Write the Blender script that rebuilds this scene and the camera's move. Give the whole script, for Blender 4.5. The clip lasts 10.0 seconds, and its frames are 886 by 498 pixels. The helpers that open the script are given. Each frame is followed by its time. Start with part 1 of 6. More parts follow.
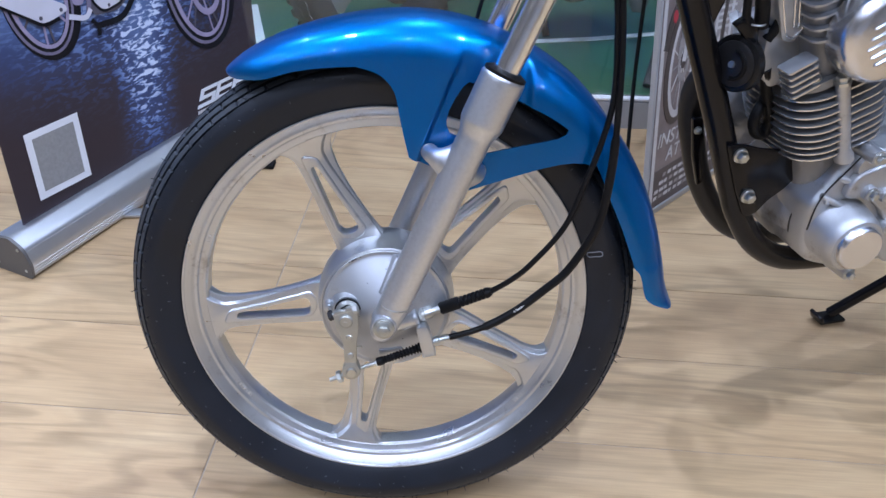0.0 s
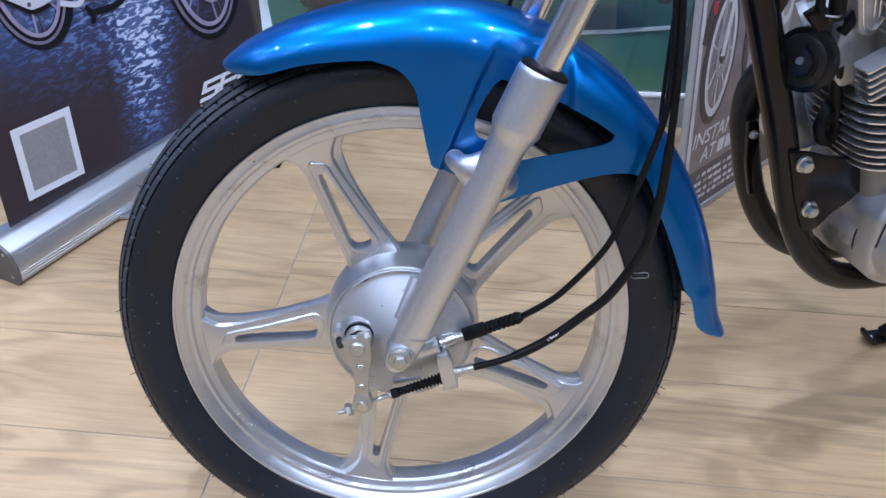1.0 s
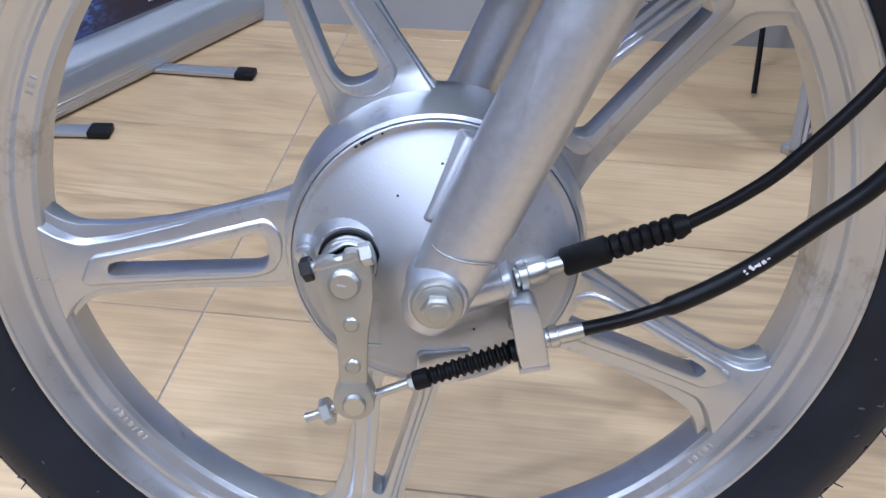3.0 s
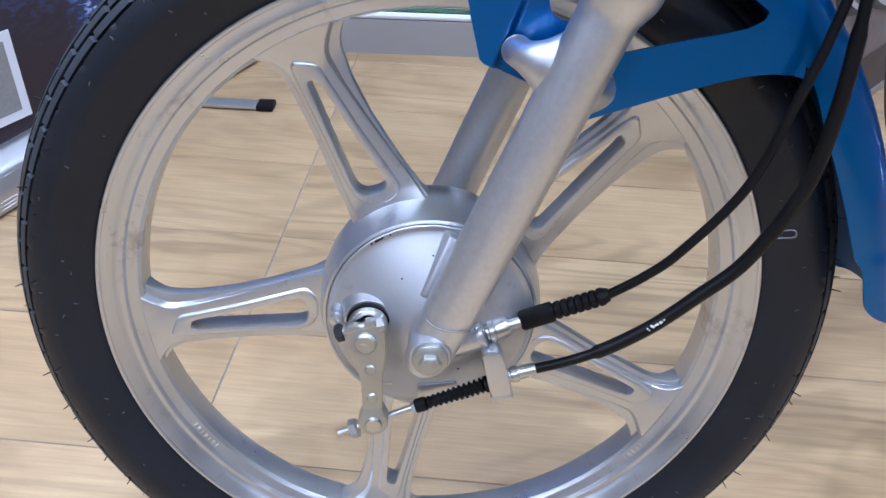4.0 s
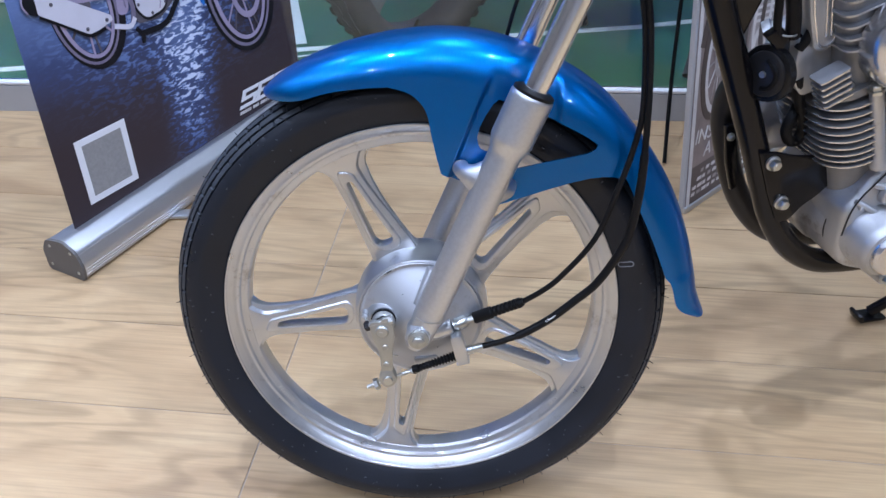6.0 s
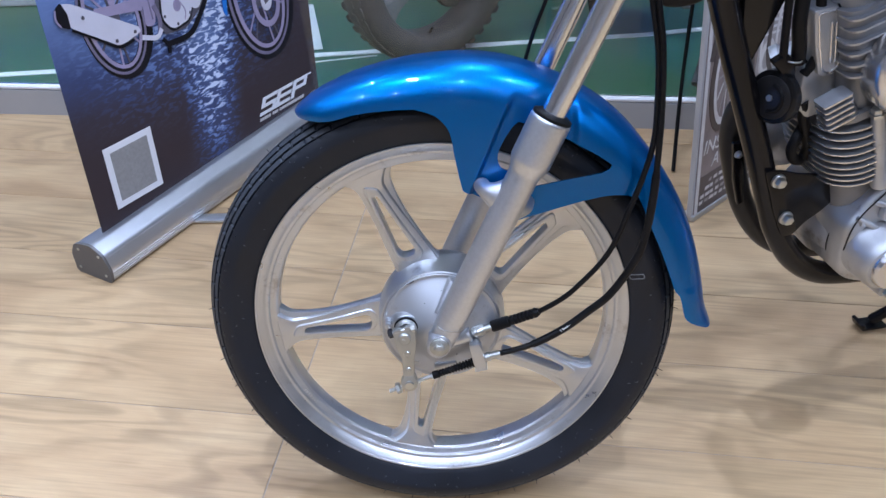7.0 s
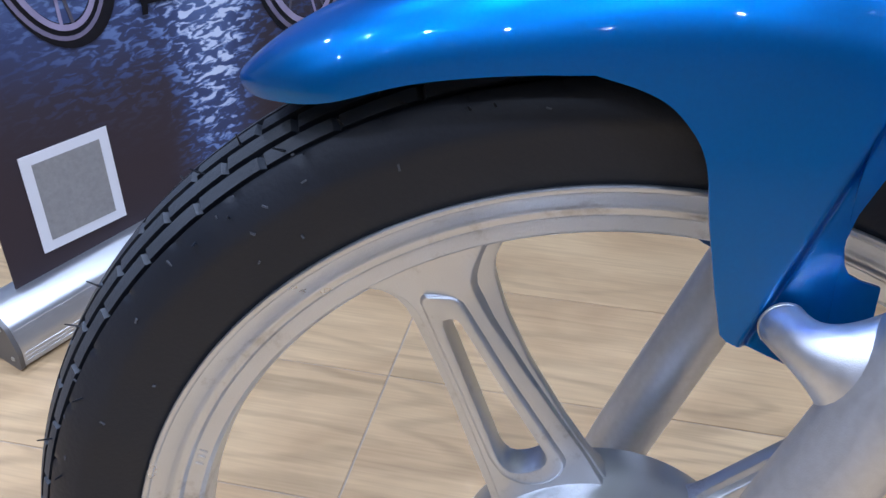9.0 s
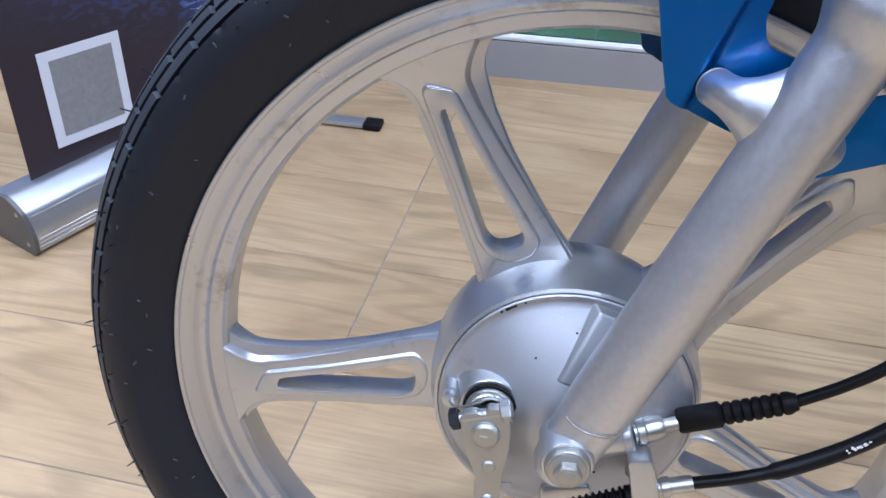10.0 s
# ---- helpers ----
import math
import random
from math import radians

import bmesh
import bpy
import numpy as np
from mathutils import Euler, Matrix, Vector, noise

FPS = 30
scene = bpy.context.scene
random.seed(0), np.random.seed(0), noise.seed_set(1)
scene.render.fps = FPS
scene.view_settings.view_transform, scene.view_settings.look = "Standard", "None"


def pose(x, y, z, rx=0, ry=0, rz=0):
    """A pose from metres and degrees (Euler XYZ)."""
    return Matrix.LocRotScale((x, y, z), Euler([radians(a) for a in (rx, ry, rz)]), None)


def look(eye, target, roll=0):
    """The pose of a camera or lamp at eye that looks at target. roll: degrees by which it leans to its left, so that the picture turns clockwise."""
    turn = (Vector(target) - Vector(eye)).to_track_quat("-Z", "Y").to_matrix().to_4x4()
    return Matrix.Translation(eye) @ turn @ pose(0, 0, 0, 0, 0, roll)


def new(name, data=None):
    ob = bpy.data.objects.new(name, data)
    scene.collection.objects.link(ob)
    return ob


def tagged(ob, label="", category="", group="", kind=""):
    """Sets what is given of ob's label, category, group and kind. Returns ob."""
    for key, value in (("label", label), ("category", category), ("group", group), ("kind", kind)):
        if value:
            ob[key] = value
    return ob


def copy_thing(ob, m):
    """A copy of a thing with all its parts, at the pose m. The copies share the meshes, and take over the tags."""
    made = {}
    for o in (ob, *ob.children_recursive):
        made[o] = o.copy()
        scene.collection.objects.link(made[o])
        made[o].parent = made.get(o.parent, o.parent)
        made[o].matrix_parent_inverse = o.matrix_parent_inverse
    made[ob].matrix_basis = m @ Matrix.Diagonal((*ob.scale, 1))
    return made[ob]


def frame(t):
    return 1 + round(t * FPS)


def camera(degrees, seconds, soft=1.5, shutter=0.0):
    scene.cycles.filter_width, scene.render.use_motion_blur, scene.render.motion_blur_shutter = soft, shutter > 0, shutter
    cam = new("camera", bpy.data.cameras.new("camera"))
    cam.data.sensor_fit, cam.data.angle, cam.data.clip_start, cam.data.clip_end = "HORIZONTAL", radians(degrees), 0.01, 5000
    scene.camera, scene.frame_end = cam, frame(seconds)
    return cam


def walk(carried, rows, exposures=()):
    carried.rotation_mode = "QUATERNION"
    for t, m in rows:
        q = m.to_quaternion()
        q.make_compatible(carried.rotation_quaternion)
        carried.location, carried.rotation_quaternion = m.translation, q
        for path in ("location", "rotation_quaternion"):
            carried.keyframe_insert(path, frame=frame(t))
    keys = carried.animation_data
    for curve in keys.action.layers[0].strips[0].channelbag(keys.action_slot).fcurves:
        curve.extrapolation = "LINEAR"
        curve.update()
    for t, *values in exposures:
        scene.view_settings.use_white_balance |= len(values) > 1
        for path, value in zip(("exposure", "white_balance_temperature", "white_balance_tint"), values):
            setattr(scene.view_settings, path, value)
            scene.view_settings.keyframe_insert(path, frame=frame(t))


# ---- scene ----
cam = camera(54.9, 10.0)
PATH = [
    (0.0, (0.0264, -0.7734, 0.9243), (0.0668, 0.0522, 0.3616), 1.72),
    (0.5, (0.0241, -0.7323, 0.9081), (0.0605, 0.0950, 0.3474), 1.77),
    (1.0, (0.0143, -0.6632, 0.8815), (0.0450, 0.1576, 0.3111), 1.90),
    (1.5, (-0.0064, -0.5609, 0.8017), (0.0351, 0.2407, 0.2054), 3.01),
    (2.0, (-0.0072, -0.3858, 0.6192), (0.0375, 0.4244, 0.0347), 3.46),
    (2.2, (-0.0056, -0.3686, 0.5881), (0.0276, 0.4455, 0.0082), 3.07),
    (3.3, (-0.0109, -0.3369, 0.5583), (0.0165, 0.4810, -0.0164), 2.60),
    (3.5, (-0.0045, -0.3591, 0.5844), (0.0068, 0.4591, 0.0095), 1.96),
    (4.0, (-0.0051, -0.4420, 0.7078), (0.0169, 0.3576, 0.1077), 1.65),
    (4.5, (0.0032, -0.5470, 0.8151), (0.0154, 0.2636, 0.2296), 0.93),
    (5.0, (0.0147, -0.6161, 0.8810), (0.0190, 0.1993, 0.3021), 0.06),
    (5.5, (0.0229, -0.6969, 0.9284), (0.0252, 0.1231, 0.3559), -0.23),
    (5.7, (0.0390, -0.7304, 0.9549), (0.0296, 0.0832, 0.3736), -0.87),
    (6.8, (0.0324, -0.8162, 0.9839), (0.0186, -0.0050, 0.3993), -0.73),
    (7.0, (0.0219, -0.8022, 1.0146), (0.0037, 0.0074, 0.4280), -0.65),
    (7.5, (0.0065, -0.6239, 1.0384), (-0.0357, 0.1838, 0.4503), -0.96),
    (8.0, (0.0292, -0.3589, 0.8472), (-0.0391, 0.4552, 0.2706), -0.95),
    (8.5, (-0.0205, -0.2539, 0.7278), (-0.1078, 0.5649, 0.1603), -0.92),
    (9.0, (-0.0471, -0.2258, 0.6999), (-0.1465, 0.5971, 0.1405), -0.17),
    (9.5, (-0.0682, -0.2914, 0.6895), (-0.1648, 0.5282, 0.1247), 0.63),
    (10.0, (-0.0386, -0.3420, 0.6647), (-0.1185, 0.4666, 0.0818), 1.88),
]
walk(cam, [(t, look(eye, target, roll)) for t, eye, target, roll in PATH],
     exposures=[(0.0, 0.0), (1.0, 0.0), (2.0, 0.12), (3.5, 0.12), (4.5, 0.05), (5.5, 0.04), (7.0, -0.05), (8.0, 0.0), (10.0, 0.0)])

# ---- light ----
world = bpy.data.worlds.new("hall_light")
scene.world = world
world.use_nodes = True
world.node_tree.nodes["Background"].inputs[0].default_value = (0.80, 0.90, 1.0, 1)
world.node_tree.nodes["Background"].inputs[1].default_value = 0.28
scene.view_settings.exposure = 0.0

ROOM = pose(0, 0, 0, 0, 0, -2.9)      # the building's own axes
LAID = pose(0, 0, 0, 0, 0, -6.0)      # the way the floor is laid


def downlight_lamp(x, y, z, watts, size):
    data = bpy.data.lights.new("downlight_lamp", "AREA")
    data.shape, data.size, data.energy, data.color = "DISK", size, watts, (0.80, 0.97, 1.41)
    data.spread = radians(122)
    ob = new("downlight_lamp", data)
    ob.matrix_world = ROOM @ pose(x, y, z)
    return ob


CEIL = 2.75
# the rows at -3.45 and -2.35 are unseen, added to brighten walls and reflections
LAMPS = [(x + (0.70 if k % 2 else 0.0), y) for k, y in enumerate((-3.45, -2.35, -1.25, -0.15, 0.95)) for x in (-2.6, -1.2, 0.2, 1.6)]
for lx, ly in LAMPS:
    downlight_lamp(lx, ly, CEIL - 0.02, 11.0, 0.065)


# ---- materials ----
def mat(name, color, rough=0.5, metal=0.0, var=0.0, scale=20.0, bump=0.0, bump_scale=200.0, coat=0.0, rough_var=0.0, coords="Object", spec=0.5, edge=None, dirt=0.0):
    m = bpy.data.materials.new(name)
    m.use_nodes = True
    nt = m.node_tree
    b = nt.nodes["Principled BSDF"]
    b.inputs["Base Color"].default_value = (*color, 1)
    b.inputs["Roughness"].default_value = rough
    b.inputs["Metallic"].default_value = metal
    b.inputs["Coat Weight"].default_value = coat
    b.inputs["Coat Roughness"].default_value = 0.02
    b.inputs["Specular IOR Level"].default_value = spec
    if edge:
        b.inputs["Specular Tint"].default_value = (*edge, 1)
    tc = nt.nodes.new("ShaderNodeTexCoord")
    if var or rough_var:
        n = nt.nodes.new("ShaderNodeTexNoise")
        n.inputs["Scale"].default_value, n.inputs["Detail"].default_value = scale, 6
        nt.links.new(tc.outputs[coords], n.inputs["Vector"])
        if var:
            ramp = nt.nodes.new("ShaderNodeMix")
            ramp.data_type = "RGBA"
            ramp.inputs[6].default_value = tuple(c * (1 - var) for c in color) + (1,)
            ramp.inputs[7].default_value = tuple(min(1, c * (1 + var)) for c in color) + (1,)
            nt.links.new(n.outputs["Fac"], ramp.inputs[0])
            nt.links.new(ramp.outputs[2], b.inputs["Base Color"])
            if dirt:
                # grime in specks and smears
                g = nt.nodes.new("ShaderNodeTexNoise")
                g.inputs["Scale"].default_value, g.inputs["Detail"].default_value, g.inputs["Roughness"].default_value = 26.0, 12, 0.72
                nt.links.new(tc.outputs[coords], g.inputs["Vector"])
                gm = nt.nodes.new("ShaderNodeMapRange")
                gm.inputs[1].default_value, gm.inputs[2].default_value, gm.inputs[3].default_value, gm.inputs[4].default_value = 0.575, 0.73, 0.0, dirt
                nt.links.new(g.outputs["Fac"], gm.inputs[0])
                gx = nt.nodes.new("ShaderNodeMix")
                gx.data_type = "RGBA"
                gx.inputs[7].default_value = (0.20, 0.17, 0.14, 1)
                nt.links.new(gm.outputs[0], gx.inputs[0])
                nt.links.new(ramp.outputs[2], gx.inputs[6])
                nt.links.new(gx.outputs[2], b.inputs["Base Color"])
        if rough_var:
            mp = nt.nodes.new("ShaderNodeMapRange")
            mp.inputs[1].default_value, mp.inputs[2].default_value = 0.3, 0.7
            mp.inputs[3].default_value, mp.inputs[4].default_value = rough - rough_var, rough + rough_var
            nt.links.new(n.outputs["Fac"], mp.inputs[0])
            nt.links.new(mp.outputs[0], b.inputs["Roughness"])
    if bump:
        n2 = nt.nodes.new("ShaderNodeTexNoise")
        n2.inputs["Scale"].default_value, n2.inputs["Detail"].default_value = bump_scale, 4
        nt.links.new(tc.outputs[coords], n2.inputs["Vector"])
        bp = nt.nodes.new("ShaderNodeBump")
        bp.inputs["Strength"].default_value, bp.inputs["Distance"].default_value = bump, 0.002
        nt.links.new(n2.outputs["Fac"], bp.inputs["Height"])
        nt.links.new(bp.outputs[0], b.inputs["Normal"])
    return m


ALLOY = mat("silver_painted_alloy", (0.58, 0.597, 0.61), 0.33, 0.90, 0.06, 30, 0.06, 900, rough_var=0.06, dirt=0.7)
PLATEM = mat("silver_painted_drum_plate", (0.47, 0.482, 0.495), 0.47, 0.85, 0.06, 25, 0.05, 700, rough_var=0.05, dirt=0.5)
FORKM = mat("silver_fork_paint", (0.60, 0.62, 0.65), 0.37, 0.90, 0.12, 260, 0.10, 1600, rough_var=0.04)
CAST = mat("cast_aluminium", (0.52, 0.53, 0.54), 0.47, 0.85, 0.15, 40, 0.15, 700, rough_var=0.08, dirt=0.8)
POLISHED = mat("polished_alloy", (0.70, 0.70, 0.71), 0.22, 0.9, 0.04, 40)
CHROME = mat("chrome", (0.90, 0.94, 1.0), 0.22, 1.0, 0.02, 60)
ZINC = mat("zinc_plated_steel", (0.54, 0.55, 0.52), 0.30, 0.95, 0.1, 80)
DARKCAST = mat("dark_cast_fin", (0.27, 0.275, 0.285), 0.48, 0.55, 0.2, 40, 0.12, 600)
STEEL = mat("plated_lever_steel", (0.44, 0.44, 0.40), 0.42, 0.85, 0.12, 60, 0.08, 500)
BLACKP = mat("black_frame_paint", (0.006, 0.0056, 0.0066), 0.20, 0.0, 0.2, 15, spec=0.28)
BLACKS = mat("black_satin_pipe", (0.012, 0.0115, 0.012), 0.42, 0.0, 0.3, 20, 0.05, 400, spec=0.36)
CABLE = mat("black_cable_sheath", (0.005, 0.005, 0.0055), 0.38, 0.0, 0.3, 60, spec=0.22)
RUBBER = mat("black_boot_rubber", (0.005, 0.005, 0.0055), 0.5, 0.0, 0.3, 60, spec=0.2)
PLASTIC = mat("black_plastic", (0.008, 0.008, 0.0085), 0.24, 0.0, 0.2, 40, spec=0.34)
BLUE = mat("metallic_blue_paint", (0.0, 0.132, 0.405), 0.35, 0.82, 0.08, 600, 0.0, 1500, coat=0.65, spec=0.06, edge=(0.0, 0.40, 1.0))
# inner layer of the fender: darker and rougher than BLUE, no clear coat
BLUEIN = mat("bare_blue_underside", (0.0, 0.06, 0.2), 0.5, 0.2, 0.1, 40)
WHITE = mat("white_paint", (0.75, 0.75, 0.74), 0.5, 0.0, 0.03, 6)
WALLM = mat("grey_wall_paint", (0.52, 0.54, 0.58), 0.7, 0.0, 0.05, 4)
CEILM = mat("pale_ceiling_board", (0.48, 0.495, 0.52), 0.8, 0.0, 0.05, 3)
SILLM = mat("grey_aluminium_kerb", (0.42, 0.43, 0.44), 0.45, 0.2, 0.06, 10)
GREEN = mat("green_sports_floor", (0.027, 0.105, 0.050), 0.30, 0.0, 0.18, 5, 0.03, 60)
LINEP = mat("white_court_line", (0.6, 0.65, 0.62), 0.5, 0.0, 0.1, 30)
CASSET = mat("anodised_cassette", (0.53, 0.545, 0.56), 0.34, 0.85, 0.05, 40)
CAPM = mat("grey_end_cap", (0.11, 0.105, 0.10), 0.45, 0.1, 0.08, 60)
PRINTW = mat("white_print", (0.72, 0.74, 0.78), 0.4, 0.0, 0.05, 30)
PRINTG = mat("grey_print", (0.10, 0.095, 0.12), 0.4, 0.0, 0.35, 60, spec=0.2)
PRINTP = mat("purple_grey_print", (0.19, 0.17, 0.25), 0.4, 0.0, 0.3, 40, spec=0.2)
PRINTB = mat("blue_print", (0.02, 0.18, 0.60), 0.4, 0.0, 0.2, 30, spec=0.2)
PRINTK = mat("black_print", (0.010, 0.010, 0.014), 0.4, 0.0, 0.3, 60, spec=0.2)
BLUEMAT = mat("blue_vinyl", (0.02, 0.10, 0.42), 0.5, 0.0, 0.1, 8)
AMBER = mat("amber_lens", (0.44, 0.085, 0.0002), 0.28, 0.0, 0.10, 260, 0.12, 900, spec=0.2)
RED = mat("red_print", (0.45, 0.03, 0.05), 0.4, 0.0, 0.2, 60)
DIMP = mat("faded_print", (0.56, 0.54, 0.53), 0.5, 0.0, 0.2, 60)


def glass_mat(name, color, rough=0.0):
    m = bpy.data.materials.new(name)
    m.use_nodes = True
    b = m.node_tree.nodes["Principled BSDF"]
    b.inputs["Base Color"].default_value = (*color, 1)
    b.inputs["Roughness"].default_value = rough
    b.inputs["Transmission Weight"].default_value = 1.0
    b.inputs["IOR"].default_value = 1.45
    return m


GLASS = glass_mat("window_glass", (0.93, 0.97, 0.95))


def tyre_mat():
    m = mat("tyre_rubber", (0.0080, 0.0106, 0.0158), 0.46, 0.0, 0.35, 14, 0.10, 380, rough_var=0.08, spec=0.35)
    return m


TYRE = tyre_mat()
# outer faces of the tread ribs, several times paler than TYRE
TREAD = mat("worn_tread_rubber", (0.031, 0.036, 0.043), 0.52, 0.0, 0.35, 30, 0.15, 500, spec=0.35)


def wood_mat():
    m = bpy.data.materials.new("oak_look_tile")
    m.use_nodes = True
    nt, b = m.node_tree, m.node_tree.nodes["Principled BSDF"]
    L = nt.links
    tc = nt.nodes.new("ShaderNodeTexCoord")
    info = nt.nodes.new("ShaderNodeObjectInfo")
    off = nt.nodes.new("ShaderNodeVectorMath")
    off.operation = "MULTIPLY_ADD"
    off.inputs[1].default_value = (1, 1, 1)
    mul = nt.nodes.new("ShaderNodeVectorMath")
    mul.operation = "SCALE"
    mul.inputs[3].default_value = 17.0
    comb = nt.nodes.new("ShaderNodeCombineXYZ")
    for k in range(3):
        L.new(info.outputs["Random"], comb.inputs[k])
    L.new(comb.outputs[0], mul.inputs[0])
    L.new(tc.outputs["Object"], off.inputs[0])
    L.new(mul.outputs[0], off.inputs[2])
    def mapped(sx, sy):
        n = nt.nodes.new("ShaderNodeMapping")
        n.inputs["Scale"].default_value = (sx, sy, 1.0)
        L.new(off.outputs[0], n.inputs[0])
        return n.outputs[0]

    def noise(vec, scale, detail, distort=0.0):
        n = nt.nodes.new("ShaderNodeTexNoise")
        n.inputs["Scale"].default_value, n.inputs["Detail"].default_value, n.inputs["Distortion"].default_value = scale, detail, distort
        L.new(vec, n.inputs["Vector"])
        return n.outputs["Fac"]

    def rng(src, a, bb, c, d):
        n = nt.nodes.new("ShaderNodeMapRange")
        n.inputs[1].default_value, n.inputs[2].default_value, n.inputs[3].default_value, n.inputs[4].default_value = a, bb, c, d
        L.new(src, n.inputs[0])
        return n.outputs[0]

    def op(kind, a, bb=0.0):
        n = nt.nodes.new("ShaderNodeMath")
        n.operation = kind
        for k, v in enumerate((a, bb)):
            if isinstance(v, float):
                n.inputs[k].default_value = v
            else:
                L.new(v, n.inputs[k])
        return n.outputs[0]

    broad = noise(mapped(1.7, 3.6), 1.8, 4, 1.0)                 # slow tone along the boards
    field = noise(mapped(0.62, 3.6), 1.5, 2, 0.35)                # its contours are the cathedral grain
    wob = noise(mapped(6.0, 30.0), 2.0, 3)
    lines = op("SINE", op("ADD", op("MULTIPLY", field, 96.0), op("MULTIPLY", wob, 2.6)))
    where = rng(noise(mapped(0.8, 3.0), 1.7, 2), 0.42, 0.60, 0.15, 1.0)
    contour = op("SUBTRACT", 1.0, op("MULTIPLY", rng(lines, 0.1, -1.0, 0.0, 0.26), where))
    pores = rng(noise(mapped(0.30, 7.0), 40.0, 4), 0.30, 0.72, 0.89, 1.06)
    dashes = rng(noise(mapped(0.42, 17.0), 9.0, 6), 0.55, 0.74, 1.0, 0.86)
    knot = nt.nodes.new("ShaderNodeTexVoronoi")
    knot.inputs["Scale"].default_value = 1.0
    L.new(mapped(1.7, 4.4), knot.inputs["Vector"])
    spot = rng(knot.outputs["Distance"], 0.02, 0.095, 0.42, 1.0)
    tone = op("MULTIPLY", op("MULTIPLY", contour, pores), op("MULTIPLY", dashes, spot))
    board = rng(info.outputs["Random"], 0.0, 1.0, 0.90, 1.06)
    tone = op("MULTIPLY", tone, board)
    ramp = nt.nodes.new("ShaderNodeValToRGB")
    ce = ramp.color_ramp.elements
    ce[0].position, ce[0].color = 0.30, (0.375, 0.238, 0.120, 1)
    ce[1].position, ce[1].color = 0.70, (0.535, 0.372, 0.202, 1)
    ce.new(0.48).color = (0.465, 0.310, 0.162, 1)
    L.new(broad, ramp.inputs[0])
    mix = nt.nodes.new("ShaderNodeMix")
    mix.data_type, mix.blend_type = "RGBA", "MULTIPLY"
    mix.inputs[0].default_value = 1.0
    L.new(ramp.outputs[0], mix.inputs[6])
    L.new(tone, mix.inputs[7])
    L.new(mix.outputs[2], b.inputs["Base Color"])
    L.new(rng(broad, 0.3, 0.7, 0.36, 0.28), b.inputs["Roughness"])
    bp = nt.nodes.new("ShaderNodeBump")
    bp.inputs["Strength"].default_value, bp.inputs["Distance"].default_value = 0.06, 0.001
    L.new(pores, bp.inputs["Height"])
    L.new(bp.outputs[0], b.inputs["Normal"])
    return m


WOOD = wood_mat()
GROUT = mat("grey_grout", (0.30, 0.25, 0.20), 0.8, 0.0, 0.1, 40)


# ---- mesh helpers ----
def part(name, bm, material, parent=None, label="", m=None, smooth=True):
    me = bpy.data.meshes.new(name)
    bm.normal_update()
    bm.to_mesh(me)
    bm.free()
    ob = new(name, me)
    for mt in material if isinstance(material, (list, tuple)) else (material,):
        me.materials.append(mt)
    if smooth:
        for p in me.polygons:
            p.use_smooth = True
        me.set_sharp_from_angle(angle=radians(38))
    if parent is not None:
        ob.parent = parent
    if m is not None:
        ob.matrix_local = m
    if label:
        tagged(ob, label)
    return ob


def lathe(profile, segs=96, closed=True, bm=None, mat_index=0):
    """Profile of (radius, y) turned about the y axis through (0, 0, 0)."""
    bm = bm or bmesh.new()
    rings = []
    for k in range(segs):
        a = 2 * math.pi * k / segs
        rings.append([bm.verts.new((r * math.cos(a), y, r * math.sin(a))) for r, y in profile])
    n = len(profile)
    for k in range(segs):
        p, q = rings[k], rings[(k + 1) % segs]
        for i in range(n if closed else n - 1):
            j = (i + 1) % n
            f = bm.faces.new((p[i], p[j], q[j], q[i]))
            f.material_index = mat_index
    return bm


def box(sx, sy, sz, bevel=0.0, m=None, bm=None, segs=2):
    bm = bm or bmesh.new()
    r = bmesh.ops.create_cube(bm, size=1.0)
    bmesh.ops.scale(bm, vec=(sx, sy, sz), verts=r["verts"])
    vs = r["verts"]
    if bevel:
        edges = list({e for v in vs for e in v.link_edges})
        res = bmesh.ops.bevel(bm, geom=edges, offset=bevel, segments=segs, affect="EDGES", profile=0.5)
        vs = list({v for f in res["faces"] for v in f.verts} | {v for v in vs if v.is_valid})
    if m is not None:
        bmesh.ops.transform(bm, matrix=m, verts=[v for v in vs if v.is_valid])
    return bm


def axis_to(p0, p1):
    d = Vector(p1) - Vector(p0)
    return Matrix.Translation(p0) @ d.to_track_quat("Z", "Y").to_matrix().to_4x4(), d.length


def turned(p0, p1, profile, segs=24, bm=None):
    """A turned solid along p0-p1; profile of (share of the length, radius)."""
    bm = bm or bmesh.new()
    m, length = axis_to(p0, p1)
    rings = []
    for s, r in profile:
        rings.append([bm.verts.new(m @ Vector((r * math.cos(2 * math.pi * k / segs), r * math.sin(2 * math.pi * k / segs), s * length))) for k in range(segs)])
    for a, b in zip(rings, rings[1:]):
        for k in range(segs):
            bm.faces.new((a[k], a[(k + 1) % segs], b[(k + 1) % segs], b[k]))
    bm.faces.new(list(reversed(rings[0])))
    bm.faces.new(rings[-1])
    return bm


def rod(p0, p1, r, segs=16, bm=None, bevel=0.0):
    b = min(0.45, bevel / max(1e-6, (Vector(p1) - Vector(p0)).length))
    prof = [(0, r - bevel), (b, r), (1 - b, r), (1, r - bevel)] if bevel else [(0, r), (1, r)]
    return turned(p0, p1, prof, segs, bm)


